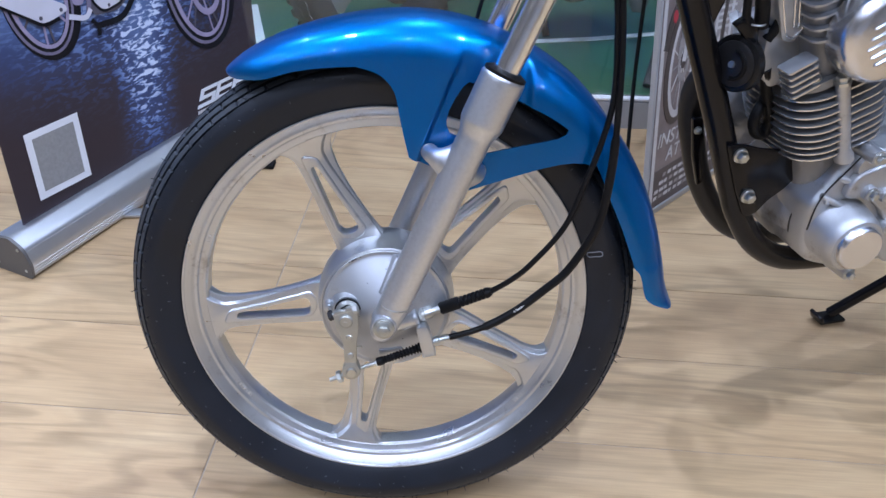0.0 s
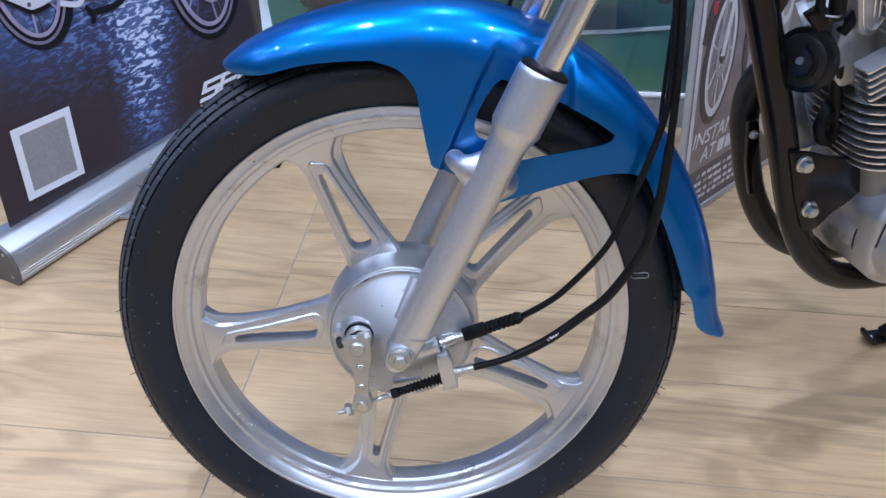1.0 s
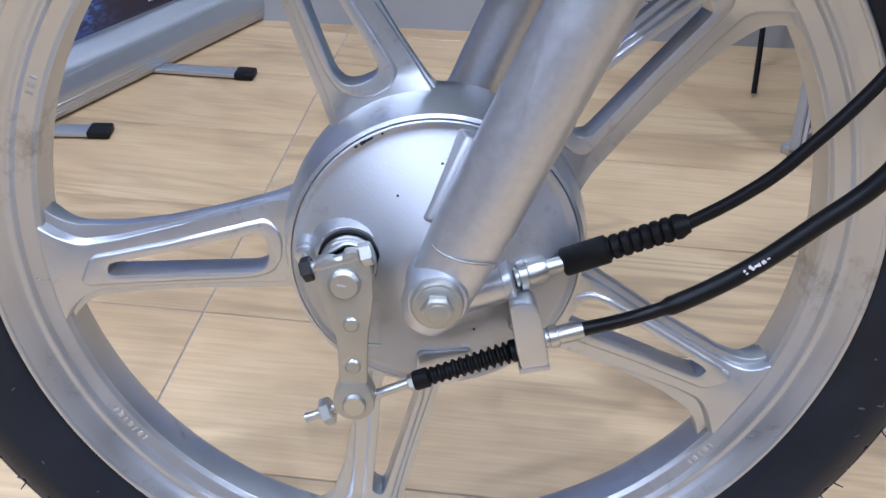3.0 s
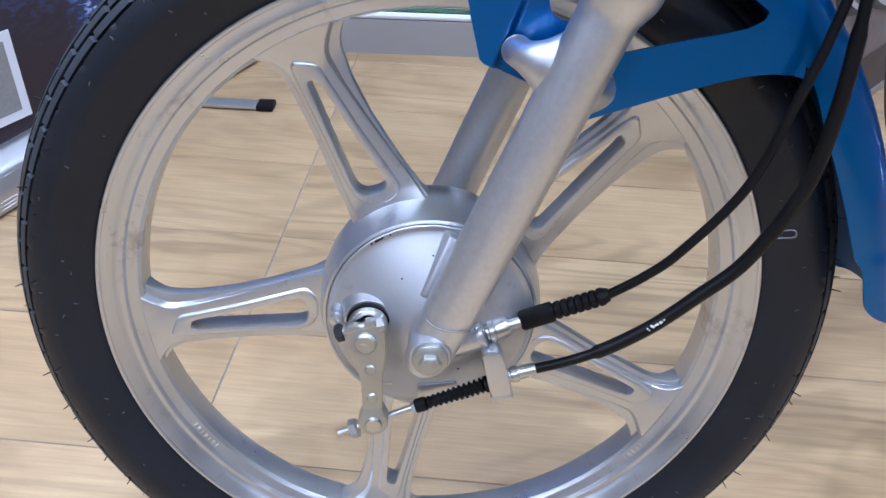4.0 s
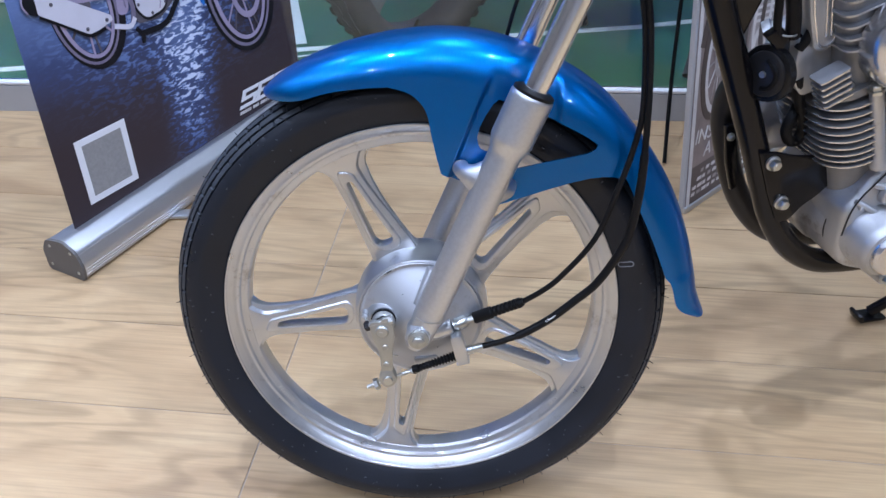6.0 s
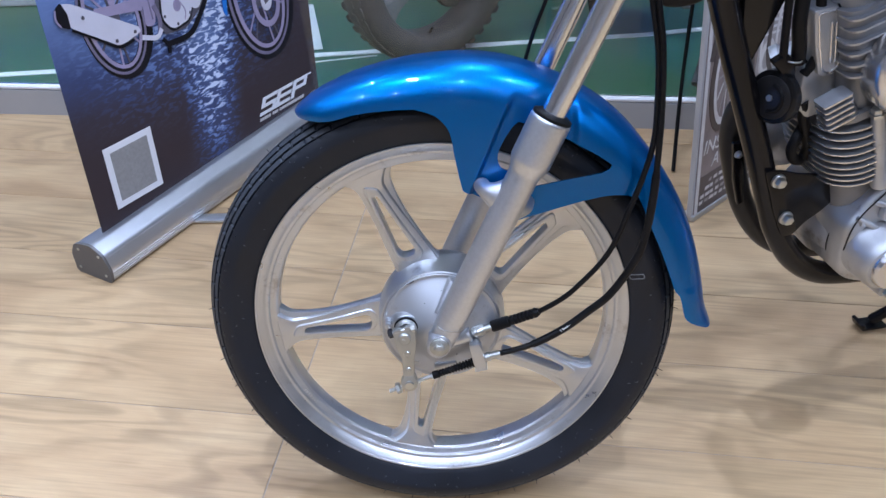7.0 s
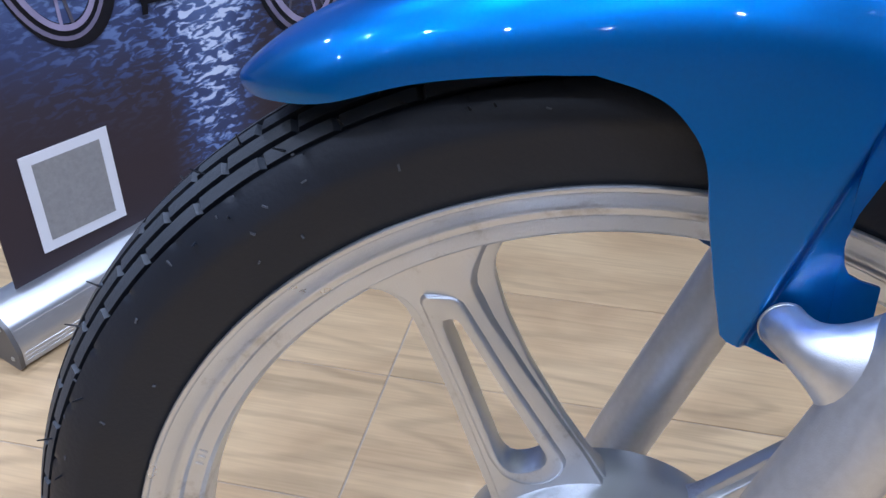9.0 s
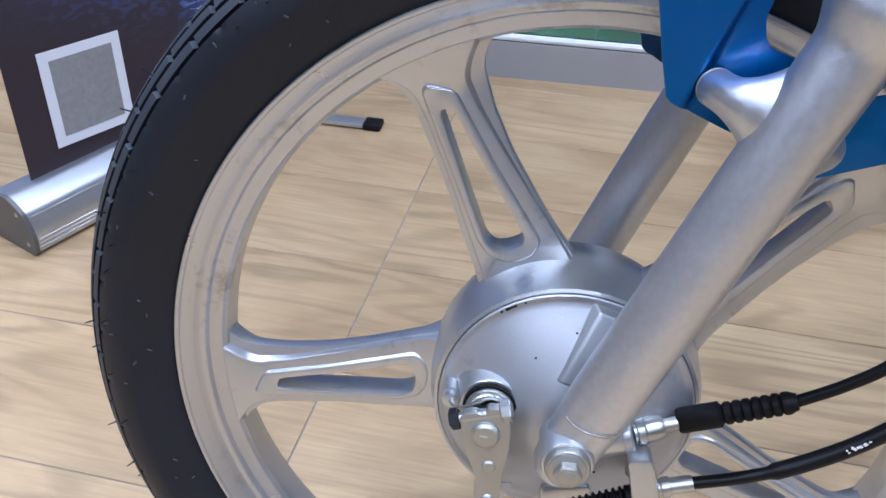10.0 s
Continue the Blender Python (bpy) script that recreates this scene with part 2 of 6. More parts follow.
def spline(points, n=10):
    """Catmull-Rom through the points."""
    P = [Vector(p) for p in points]
    P = [2 * P[0] - P[1]] + P + [2 * P[-1] - P[-2]]
    out = []
    for i in range(1, len(P) - 2):
        for k in range(n):
            t = k / n
            a, b, c, d = P[i - 1], P[i], P[i + 1], P[i + 2]
            out.append(0.5 * ((2 * b) + (c - a) * t + (2 * a - 5 * b + 4 * c - d) * t * t + (3 * b - a - 3 * c + d) * t ** 3))
    return out + [P[-2]]


def tube(points, r, segs=14, n=10, bm=None, radii=None, smooth=True):
    bm = bm or bmesh.new()
    pts = spline(points, n) if smooth else [Vector(p) for p in points]
    up = Vector((0, 0, 1))
    rings = []
    for i, p in enumerate(pts):
        d = (pts[min(i + 1, len(pts) - 1)] - pts[max(i - 1, 0)]).normalized()
        s = d.cross(up)
        s = s.normalized() if s.length > 1e-4 else Vector((1, 0, 0))
        up = s.cross(d).normalized()
        rr = r if radii is None else radii(i / (len(pts) - 1))
        rings.append([bm.verts.new(p + rr * (math.cos(2 * math.pi * k / segs) * s + math.sin(2 * math.pi * k / segs) * up)) for k in range(segs)])
    for a, b in zip(rings, rings[1:]):
        for k in range(segs):
            bm.faces.new((a[k], a[(k + 1) % segs], b[(k + 1) % segs], b[k]))
    bm.faces.new(list(reversed(rings[0])))
    bm.faces.new(rings[-1])
    return bm


def plate(outline, holes, y0, y1, bevel=0.0, bm=None, segs=2):
    """A flat piece in the x-z plane with holes, from y0 to y1."""
    own = bmesh.new()
    edges = []
    for loop in [outline] + list(holes):
        vs = [own.verts.new((x, y0, z)) for x, z in loop]
        edges += [own.edges.new((vs[i], vs[(i + 1) % len(vs)])) for i in range(len(vs))]
    bmesh.ops.triangle_fill(own, edges=edges, use_beauty=True, use_dissolve=False)
    bmesh.ops.dissolve_limit(own, angle_limit=0.01, verts=own.verts, edges=own.edges)
    faces = list(own.faces)
    ext = bmesh.ops.extrude_face_region(own, geom=faces)
    vs = [g for g in ext["geom"] if isinstance(g, bmesh.types.BMVert)]
    bmesh.ops.translate(own, vec=(0, y1 - y0, 0), verts=vs)
    bmesh.ops.recalc_face_normals(own, faces=own.faces)
    if bevel:
        sharp = [e for e in own.edges if len(e.link_faces) == 2 and e.calc_face_angle(0) > 1.0 and abs(e.verts[0].co.y - e.verts[1].co.y) < 1e-6]
        bmesh.ops.bevel(own, geom=sharp, offset=bevel, segments=segs, affect="EDGES", profile=0.5)
    if bm is None:
        return own
    me = bpy.data.meshes.new("tmp")
    own.to_mesh(me)
    own.free()
    bm.from_mesh(me)
    bpy.data.meshes.remove(me)
    return bm


def rounded(points, r, n=4):
    """A closed outline with its corners rounded."""
    out = []
    P = [Vector(p) for p in points]
    for i, p in enumerate(P):
        a, b = P[i - 1] - p, P[(i + 1) % len(P)] - p
        k = min(r, a.length * 0.45, b.length * 0.45)
        s, e = p + a.normalized() * k, p + b.normalized() * k
        for j in range(n + 1):
            t = j / n
            out.append(tuple((1 - t) ** 2 * s + 2 * t * (1 - t) * p + t * t * e))
    return out


def curve_table(table, x):
    """Smooth curve through a table of (x, value)."""
    n = len(table)
    if x <= table[0][0]:
        return table[0][1]
    if x >= table[-1][0]:
        return table[-1][1]
    i = max(k for k in range(n - 1) if table[k][0] <= x)

    def slope(k):
        if k == 0 or k == n - 1:
            j = min(k, n - 2)
            return (table[j + 1][1] - table[j][1]) / (table[j + 1][0] - table[j][0])
        return (table[k + 1][1] - table[k - 1][1]) / (table[k + 1][0] - table[k - 1][0])
    (x0, y0), (x1, y1) = table[i], table[i + 1]
    h = x1 - x0
    t = (x - x0) / h
    m0, m1 = slope(i) * h, slope(i + 1) * h
    return (2 * t ** 3 - 3 * t * t + 1) * y0 + (t ** 3 - 2 * t * t + t) * m0 + (3 * t * t - 2 * t ** 3) * y1 + (t ** 3 - t * t) * m1


def lerp_table(table, x):
    xs, ys = [t[0] for t in table], [t[1] for t in table]
    return float(np.interp(x, xs, ys))


def empty(name, m=None):
    ob = new(name)
    ob.empty_display_size = 0.05
    if m is not None:
        ob.matrix_world = m
    return ob


def hexbolt(p, d, r, h, parent, m, name="bolt", washer=True, material=None):
    """A flanged hexagon bolt head at p, facing d."""
    p, d = Vector(p), Vector(d).normalized()
    bm = bmesh.new()
    if washer:
        turned(p, p + d * h * 0.35, [(0, r * 1.35), (0.7, r * 1.35), (1, r * 1.15)], 20, bm)
    turned(p + d * h * 0.3, p + d * h, [(0, r), (0.8, r), (1, r * 0.82)], 6, bm)
    turned(p + d * h, p + d * h * 1.06, [(0, r * 0.6), (1, r * 0.5)], 12, bm)
    return part(name, bm, material or ZINC, parent, m=m)


# ---- setting ----
def structure(name, bm, material, label, m=None, smooth=False, category=""):
    ob = part(name, bm, material, m=m, smooth=smooth)
    return tagged(ob, label, category or name.split("_")[0], kind="structure")


SILL_Y = 1.138                 # the window kerb's face, along the building's own axes
bm = box(9.0, 6.2, 0.05, 0, pose(0, SILL_Y - 3.1 + 0.02, -0.0265))
FLOOR = structure("floor", bm, GROUT, "oak-look porcelain plank floor with narrow grey joints", ROOM)

bm = box(9.0, 0.036, 0.072, 0.002, pose(0, SILL_Y + 0.018, 0.034))
structure("window_kerb", bm, SILLM, "low grey kerb under the shop window", ROOM, category="kerb")
bm = box(9.0, 0.030, 0.007, 0.002, pose(0, SILL_Y + 0.0145, 0.0755))
structure("trim", bm, WHITE, "white aluminium strip on the window kerb", ROOM)
for k, gx in enumerate((-3.35, -1.0, 1.35, 3.6)):
    bm = box(2.34, 0.010, 2.66, 0.0, pose(gx, SILL_Y + 0.020, 0.08 + 1.33))
    g = structure("window_%d" % (k + 1), bm, GLASS, "tall clear shop window pane above the kerb", ROOM, category="window")
    g.visible_shadow = False
# ceiling and three walls are unseen, added for bounced light and reflections
bm = box(9.3, 6.5, 0.06, 0, pose(0, SILL_Y - 3.0, CEIL + 0.03))
structure("ceiling", bm, CEILM, "flat pale grey ceiling with round downlights", ROOM)
for nm, sx, sy, x, y in (("wall_south", 9.2, 0.12, 0, SILL_Y - 6.2), ("wall_west", 0.12, 6.3, -4.55, SILL_Y - 3.1), ("wall_east", 0.12, 6.3, 4.55, SILL_Y - 3.1)):
    bm = box(sx, sy, CEIL + 0.05, 0, pose(x, y, CEIL / 2 - 0.03))
    structure(nm, bm, WALLM, "plain grey painted showroom wall", ROOM)
bm = box(40.0, 22.0, 0.05, 0, pose(0, SILL_Y + 11.037, -0.03))
structure("court", bm, GREEN, "glossy green sports floor outside the window", ROOM, category="floor")

# ---- the motorcycle ----
LEAN = -10.39
WH = pose(0, 0, 0, LEAN, 0, 0)          # the steered wheel's own frame: y along its axle
HUBZ = 0.300
AX = WH @ Matrix.Translation((0, 0, HUBZ))
BIKE = pose(0.4225, 0.1341, 0, 0, 0, 16.0)   # the frame of the bike: x to the rear, y to its far side

motorcycle = tagged(empty("motorcycle"), "blue small commuter motorcycle with silver alloy wheels on its stand", "motorcycle")


# front wheel
def tyre_mesh():
    """Rounded tyre: ribs between grooves, and slots across the ribs."""
    bm = bmesh.new()
    grooves = ((0.13, 0.19, 0.0034), (0.45, 0.52, 0.0036), (0.735, 0.795, 0.0034), (0.985, 1.045, 0.0030))
    e = 0.012
    marks = {0.0, 0.07}
    for g0, g1, _ in grooves:
        marks |= {g0 - e, g0, (g0 + g1) / 2, g1, g1 + e}
    marks |= {0.26, 0.32, 0.38, 0.58, 0.63, 0.68, 0.84, 0.89, 0.94, 1.10, 1.16, 1.24, 1.32, 1.40, 1.48, 1.57, 1.68, 1.79, 1.90, 2.01, 2.12, 2.23, 2.34, 2.45, 2.58, 2.75, 3.0}
    ths = sorted({-t for t in marks} | marks)
    sect = []
    for th in ths:
        y, r = 0.0385 * math.sin(th), 0.2655 + 0.0345 * math.cos(th)
        if abs(th) > 1.57:
            r = 0.2655 + 0.030 * math.cos(th)
            y = math.copysign(0.0385 - (abs(th) - 1.57) * 0.0108, th)
        if abs(th) < 1.045:
            r -= 0.0004
        cut = next((d for g0, g1, d in grooves if g0 <= abs(th) <= g1), 0.0)
        sect.append((r, y, th, cut))
    segs = 600
    rings = []
    for k in range(segs):
        a = 2 * math.pi * (k + (0.38 if k % 12 in (0, 6) else -0.38 if k % 12 in (2, 8) else 0)) / segs
        ring = []
        for r, y, th, cut in sect:
            at = abs(th)
            d = cut
            ph = (k + (3 if th > 0 else 0)) % 12
            if 0.52 <= at < 0.74 and ph == 7:
                d = max(d, 0.0026)
            if 0.79 < at < 0.99 and ph == 1:
                d = max(d, 0.0026)
            if 0.19 <= at < 0.46 and ph == 1:
                d = max(d, 0.0024)
            if at > 1.05 and at < 1.12 and ph == 7:
                d = max(d, 0.0012)
            n0, n1 = math.cos(th), math.sin(th)
            ring.append(bm.verts.new(((r - d * n0) * math.cos(a), y - d * n1, (r - d * n0) * math.sin(a))))
        rings.append(ring)
    for k in range(segs):
        p, q = rings[k], rings[(k + 1) % segs]
        for i in range(len(sect) - 1):
            f = bm.faces.new((p[i], q[i], q[i + 1], p[i + 1]))
            if abs(sect[i][2]) < 1.04 and not sect[i][3] and not sect[i + 1][3]:
                f.material_index = 1
    return bm


RIM = [(0.2385, -0.0255), (0.2386, -0.0283), (0.2380, -0.0290), (0.2366, -0.0291), (0.2357, -0.0285), (0.2353, -0.0275), (0.2347, -0.0272), (0.2292, -0.0230), (0.2283, -0.0222), (0.2266, -0.0200), (0.2256, -0.0194),
       (0.2246, -0.0193), (0.2230, -0.0192), (0.2223, -0.0186), (0.2216, -0.0157), (0.2209, -0.0150), (0.2142, -0.0140), (0.2134, -0.0134), (0.2127, -0.0112), (0.2119, -0.0106), (0.2112, -0.0070)]
RIMP = RIM + [(r, -y) for r, y in reversed(RIM)]


def mesa(top, foot, hole, y_top, y_foot, bm, walls=False):
    """A raised face with sloped sides: the top outline, with a hole, at y_top, and its foot at y_foot."""
    loops = [[bm.verts.new((x, y, z)) for x, z in pts] for pts, y in ((top, y_top), (foot, y_foot), (hole, y_top), (hole, 0.0))]
    rim_edges = [bm.edges.new((loop[i], loop[(i + 1) % len(loop)])) for loop in (loops[0], loops[2]) for i in range(len(loop))]
    bmesh.ops.triangle_fill(bm, edges=rim_edges, use_beauty=True, use_dissolve=False)
    for p, q in ((loops[0], loops[1]), (loops[2], loops[3]))[:2 if walls else 1]:
        for i in range(len(p)):
            j = (i + 1) % len(p)
            bm.faces.new((p[i], p[j], q[j], q[i]))
    return rim_edges


def spoke_mesh():
    mm = 0.001

    def even(pts, r, n=96):
        """The outline with rounded corners, cut into n even steps from its first point."""
        P = [Vector(q) for q in rounded(pts, r, 6)]
        P.append(P[0])
        run = [0.0]
        for u, v in zip(P, P[1:]):
            run.append(run[-1] + (v - u).length)
        out = []
        for k in range(n):
            w = run[-1] * k / n
            out.append((float(np.interp(w, run, [q.x for q in P])), float(np.interp(w, run, [q.y for q in P]))))
        return out

    def loc(pts):
        return [(-v * mm, u * mm) for u, v in pts]      # u up the spoke, v to its left
    side = [(62, 27), (78, 26), (116, 23.5), (145, 21), (184, 20.3), (197, 21.5), (205, 26), (211, 34), (216, 44), (218, 44), (218, -44), (215, -44), (209, -35), (203, -28.5), (195, -23.8), (172, -21), (145, -21.5), (110, -25.5), (80, -31), (62, -36)]
    face = [(62, 22), (78, 21), (116, 18.5), (145, 16.5), (184, 15.2), (199, 17), (207, 23), (212, 31), (216.5, 38), (218, 38), (218, -34), (216, -31), (209, -24), (202, -17.5), (194, -12.2), (176, -13.2), (143, -18.5), (106, -25), (80, -29.5), (62, -34)]
    pad = [(197.5, 8.5), (190.5, -4.5), (143, -9.6), (91, -17.5), (85.5, -12), (84.5, -4), (86.5, 6), (93, 12.8), (104, 15), (150, 12.8), (194, 11.2)]
    padfoot = [(199.0, 9.0), (191.2, -5.9), (143, -11.2), (90.2, -19.2), (83.6, -12.8), (82.6, -4), (84.8, 6.9), (92.1, 14.3), (104, 16.6), (150, 14.4), (195, 12.7)]
    slot = [(183, 4.6), (181, -0.6), (140, -5.2), (97, -10.8), (92.5, -7.5), (92.0, 2), (94.5, 9.5), (102, 12.2), (182, 6.8)]
    step = [(a[0] * 0.74 + b[0] * 0.26, a[1] * 0.74 + b[1] * 0.26) for a, b in zip(face, side)]
    hole = loc(even(slot, 3.2, 64))
    bm = bmesh.new()
    edges = []
    for s in (-1, 1):
        edges += mesa(loc(even(side, 5)), loc(even(side, 5)), hole, s * 0.0042, 0.0, bm)
        edges += mesa(loc(even(face, 5)), loc(even(step, 5)), hole, s * 0.0078, s * 0.0040, bm)
        edges += mesa(loc(even(pad, 4)), loc(even(padfoot, 4)), hole, s * 0.0098, s * 0.0076, bm, True)
    bmesh.ops.delete(bm, geom=[v for v in bm.verts if not v.link_faces], context="VERTS")
    bmesh.ops.recalc_face_normals(bm, faces=bm.faces)
    bmesh.ops.bevel(bm, geom=[e for e in edges if e.is_valid], offset=0.0008, segments=2, affect="EDGES", profile=0.5)
    for v in bm.verts:
        # the face rises to the rim and to the hub
        u = v.co.z / mm
        a, b = min(1.0, max(0.0, (u - 188) / 24)), min(1.0, max(0.0, (90 - u) / 24))
        v.co.y *= 1 + 0.74 * a * a * (3 - 2 * a) + 0.9 * b * b * (3 - 2 * b)
    return bm


front_wheel = part("front_wheel", lathe(RIMP, 200), ALLOY, motorcycle, "five-spoke silver alloy wheel with a black tyre", AX)
part("tyre", tyre_mesh(), [TYRE, TREAD], front_wheel, "black road tyre with ribbed tread")
first = None
for k in range(5):
    turn = pose(0, 0, 0, 0, -(25.3 + 72 * k), 0)
    # up the spoke is z; turned about the axle
    if first is None:
        first = part("spoke", spoke_mesh(), ALLOY, front_wheel, m=turn)
    else:
        s = new("spoke", first.data)
        s.parent, s.matrix_local = front_wheel, turn
hub = [(0.0, -0.024), (0.0742, -0.024), (0.0740, -0.0380), (0.0746, -0.0388), (0.0766, -0.0378), (0.0784, -0.0310), (0.0802, -0.0235), (0.0814, -0.0120), (0.0816, 0.0), (0.081, 0.010), (0.078, 0.022), (0.062, 0.032), (0.036, 0.040), (0.0, 0.041)]
part("hub", lathe(hub, 96, closed=False), ALLOY, front_wheel)
# moulding hairs on the tread
bm = bmesh.new()
for k in range(150):
    a = 2 * math.pi * (k + random.uniform(-0.3, 0.3)) / 150
    th = random.choice((-1.25, -0.95, -0.5, 0.5, 0.95, 1.2)) + random.uniform(-0.05, 0.05)
    r, y = 0.2655 + 0.0345 * math.cos(th), 0.0385 * math.sin(th)
    out = Vector((math.cos(th) * math.cos(a), math.sin(th), math.cos(th) * math.sin(a)))
    p = Vector((r * math.cos(a), y, r * math.sin(a)))
    out = (out + Vector((random.uniform(-.35, .35), random.uniform(-.2, .2), random.uniform(-.35, .35)))).normalized()
    turned(p - out * 0.001, p + out * random.uniform(0.003, 0.007), [(0, 0.0006), (1, 0.00035)], 5, bm)
tagged(part("moulding_hair", bm, TYRE, front_wheel), kind="stuff")
# pale flecks and a chalk mark on the sidewall
FLECK = mat("pale_fleck", (0.060, 0.066, 0.078), 0.6, 0.0, 0.3, 200)
bm = bmesh.new()
for k in range(95):
    a, r = random.uniform(0, 2 * math.pi), random.uniform(0.249, 0.285)
    th = math.acos(max(-1, min(1, (r - 0.2655) / 0.0345)))
    y = -0.0385 * math.sin(th) if r > 0.2655 else -0.0385 + (th - 1.57) * 0.0108
    m = pose(r * math.cos(a), y - 0.0002, r * math.sin(a)) @ Matrix.Rotation(-a, 4, "Y") @ pose(0, 0, 0, 0, random.uniform(0, 180), 0)
    box(random.uniform(0.0012, 0.0034), 0.0008, random.uniform(0.0004, 0.0009), 0, m, bm)
tagged(part("fleck", bm, FLECK, front_wheel), kind="stuff")
a = radians(15.5)


def sidewall(r, tangent):
    th = math.acos((r - 0.2655) / 0.030)
    return Matrix.Rotation(-a, 4, "Y") @ Vector((r, -0.0386 + (th - 1.57) * 0.0108, tangent))


ring_pts = [sidewall(0.2515 + 0.0085 * math.cos(t), 0.0036 * math.sin(t) + 0.0007 * math.sin(3 * t)) for t in (2 * math.pi * k / 20 for k in range(20))]
part("chalk_mark", tube(ring_pts + [ring_pts[0]], 0.0007, 6, 2), mat("chalk", (0.16, 0.165, 0.175), 0.8, 0.0, 0.3, 300), front_wheel)
# raised letters on the rim, kept as plain bars
bm = bmesh.new()
for a0, nn in ((212, 7), (318, 5), (158, 3)):
    for j in range(nn):
        a = radians(a0 + j * 1.1)
        m = pose(0.2176 * math.cos(a), -0.0147, 0.2176 * math.sin(a)) @ Matrix.Rotation(-a, 4, "Y")
        box(0.0042, 0.0006, 0.0026 if j % 2 else 0.0016, 0.0002, m, bm, 1)
tagged(part("raised_mark", bm, ALLOY, front_wheel), kind="stuff")

# brake plate, lever and axle
panel = [(0.0, -0.066), (0.016, -0.066), (0.022, -0.0640), (0.030, -0.0605), (0.040, -0.0560), (0.050, -0.0508), (0.060, -0.0452), (0.0665, -0.0412), (0.0690, -0.0400), (0.0705, -0.0397), (0.0713, -0.0401), (0.0731, -0.0401), (0.07385, -0.0394), (0.07385, -0.028), (0.05, -0.026), (0.0, -0.026)]
brake = part("brake_plate", lathe(panel, 120, closed=False), PLATEM, motorcycle, "silver drum brake plate with lever and cables", AX)
# raised flat beside the fork
bm = bmesh.new()
lo = [(0.008, -0.036, 0.0715), (0.038, -0.036, 0.062), (0.030, -0.054, 0.020), (-0.010, -0.058, 0.030)]
hi = [(0.0125, -0.0475, 0.0690), (0.036, -0.0475, 0.059), (0.028, -0.0625, 0.020), (-0.0055, -0.0625, 0.031)]
vl, vh = [bm.verts.new(p) for p in lo], [bm.verts.new(p) for p in hi]
for i in range(4):
    bm.faces.new((vl[i], vl[(i + 1) % 4], vh[(i + 1) % 4], vh[i]))
bm.faces.new(vh)
bmesh.ops.recalc_face_normals(bm, faces=bm.faces)
bmesh.ops.bevel(bm, geom=[e for e in bm.edges if len(e.link_faces) == 2], offset=0.0018, segments=3, affect="EDGES", profile=0.5)
part("raised_flat", bm, PLATEM, brake)
bm = plate(rounded([(-0.009, -0.047), (0.020, -0.044), (0.020, -0.056), (0.012, -0.0665), (-0.008, -0.0665)], 0.004), [], -0.0545, -0.036, 0.0012)
part("plate_lug", bm, ALLOY, brake)
bm = bmesh.new()
for ang, ln_, w in ((119, 0.0052, 0.0011), (121.5, 0.0024, 0.0016), (124.5, 0.0016, 0.0010), (113, 0.0012, 0.0008)):
    t = radians(ang)
    box(ln_, 0.0010, w, 0, pose(0.0722 * math.cos(t), -0.0404, 0.0722 * math.sin(t), 0, 90 - ang, 0), bm)
for x, z in ((0.001, 0.055), (0.020, -0.030), (-0.020, 0.040)):
    r = math.hypot(x, z)
    box(0.0012, 0.0010, 0.0010, 0, pose(x, float(np.interp(r, [p[0] for p in panel[:9]], [p[1] for p in panel[:9]])), z), bm)
tagged(part("paint_chip", bm, BLACKS, brake), kind="stuff")
bm = turned((-0.043, -0.042, 0.008), (-0.043, -0.0575, 0.008), [(0, 0.021), (0.3, 0.0185), (0.9, 0.0175), (1, 0.0165)], 32)
part("cam_boss", bm, ALLOY, brake)
part("felt_ring", turned((-0.043, -0.0575, 0.008), (-0.043, -0.0605, 0.008), [(0, 0.0152), (1, 0.0152)], 28), RUBBER, brake)
bm = bmesh.new()
coil = [(-0.043 + 0.0125 * math.cos(t * 0.42), -0.0605 - t * 0.000165, 0.008 + 0.0125 * math.sin(t * 0.42)) for t in range(0, 50)]
tube(coil + [(-0.0555, -0.0690, 0.0135), (-0.0625, -0.064, 0.0100), (-0.0655, -0.056, 0.0085)], 0.0013, 8, 2, bm)
part("return_spring", bm, ZINC, brake)
part("spring_post", turned((-0.0655, -0.036, 0.0085), (-0.0655, -0.0575, 0.0085), [(0, 0.0048), (0.7, 0.0048), (0.72, 0.0034), (0.85, 0.0034), (0.86, 0.0046), (0.97, 0.0046), (1, 0.003)], 18), ALLOY, brake)
bm = plate(rounded([(-0.0590, 0.014), (-0.0525, 0.0185), (-0.0445, 0.0170), (-0.0440, 0.0215), (-0.0335, 0.0225), (-0.0305, 0.012), (-0.0300, -0.004), (-0.0325, -0.022), (-0.0330, -0.052), (-0.0465, -0.052), (-0.0475, -0.024), (-0.0545, -0.006)], 0.0032), [], -0.0800, -0.0735, 0.0009)
lever = part("brake_lever", bm, STEEL, brake, "plated steel brake arm")
part("cam_shaft", turned((-0.0435, -0.060, 0.0055), (-0.0435, -0.0835, 0.0055), [(0, 0.0078), (0.93, 0.0078), (0.97, 0.0070), (1, 0.0062)], 26), STEEL, lever)
part("shaft_mark", box(0.0042, 0.0006, 0.0008, 0, pose(-0.0445, -0.0836, 0.006, 0, 8, 0)), ALLOY, lever)
# pinch bolt across the top of the lever
bd = Vector((0.030, 0, 0.0095)).normalized()
b0 = Vector((-0.0625, -0.0770, 0.0105))
part("clamp_bolt", rod(b0, b0 + bd * 0.030, 0.0032, 12), ZINC, lever)
part("clamp_bolt_head", rod(b0 + bd * 0.0275, b0 + bd * 0.0335, 0.0058, 6, bevel=0.0008), ZINC, lever)
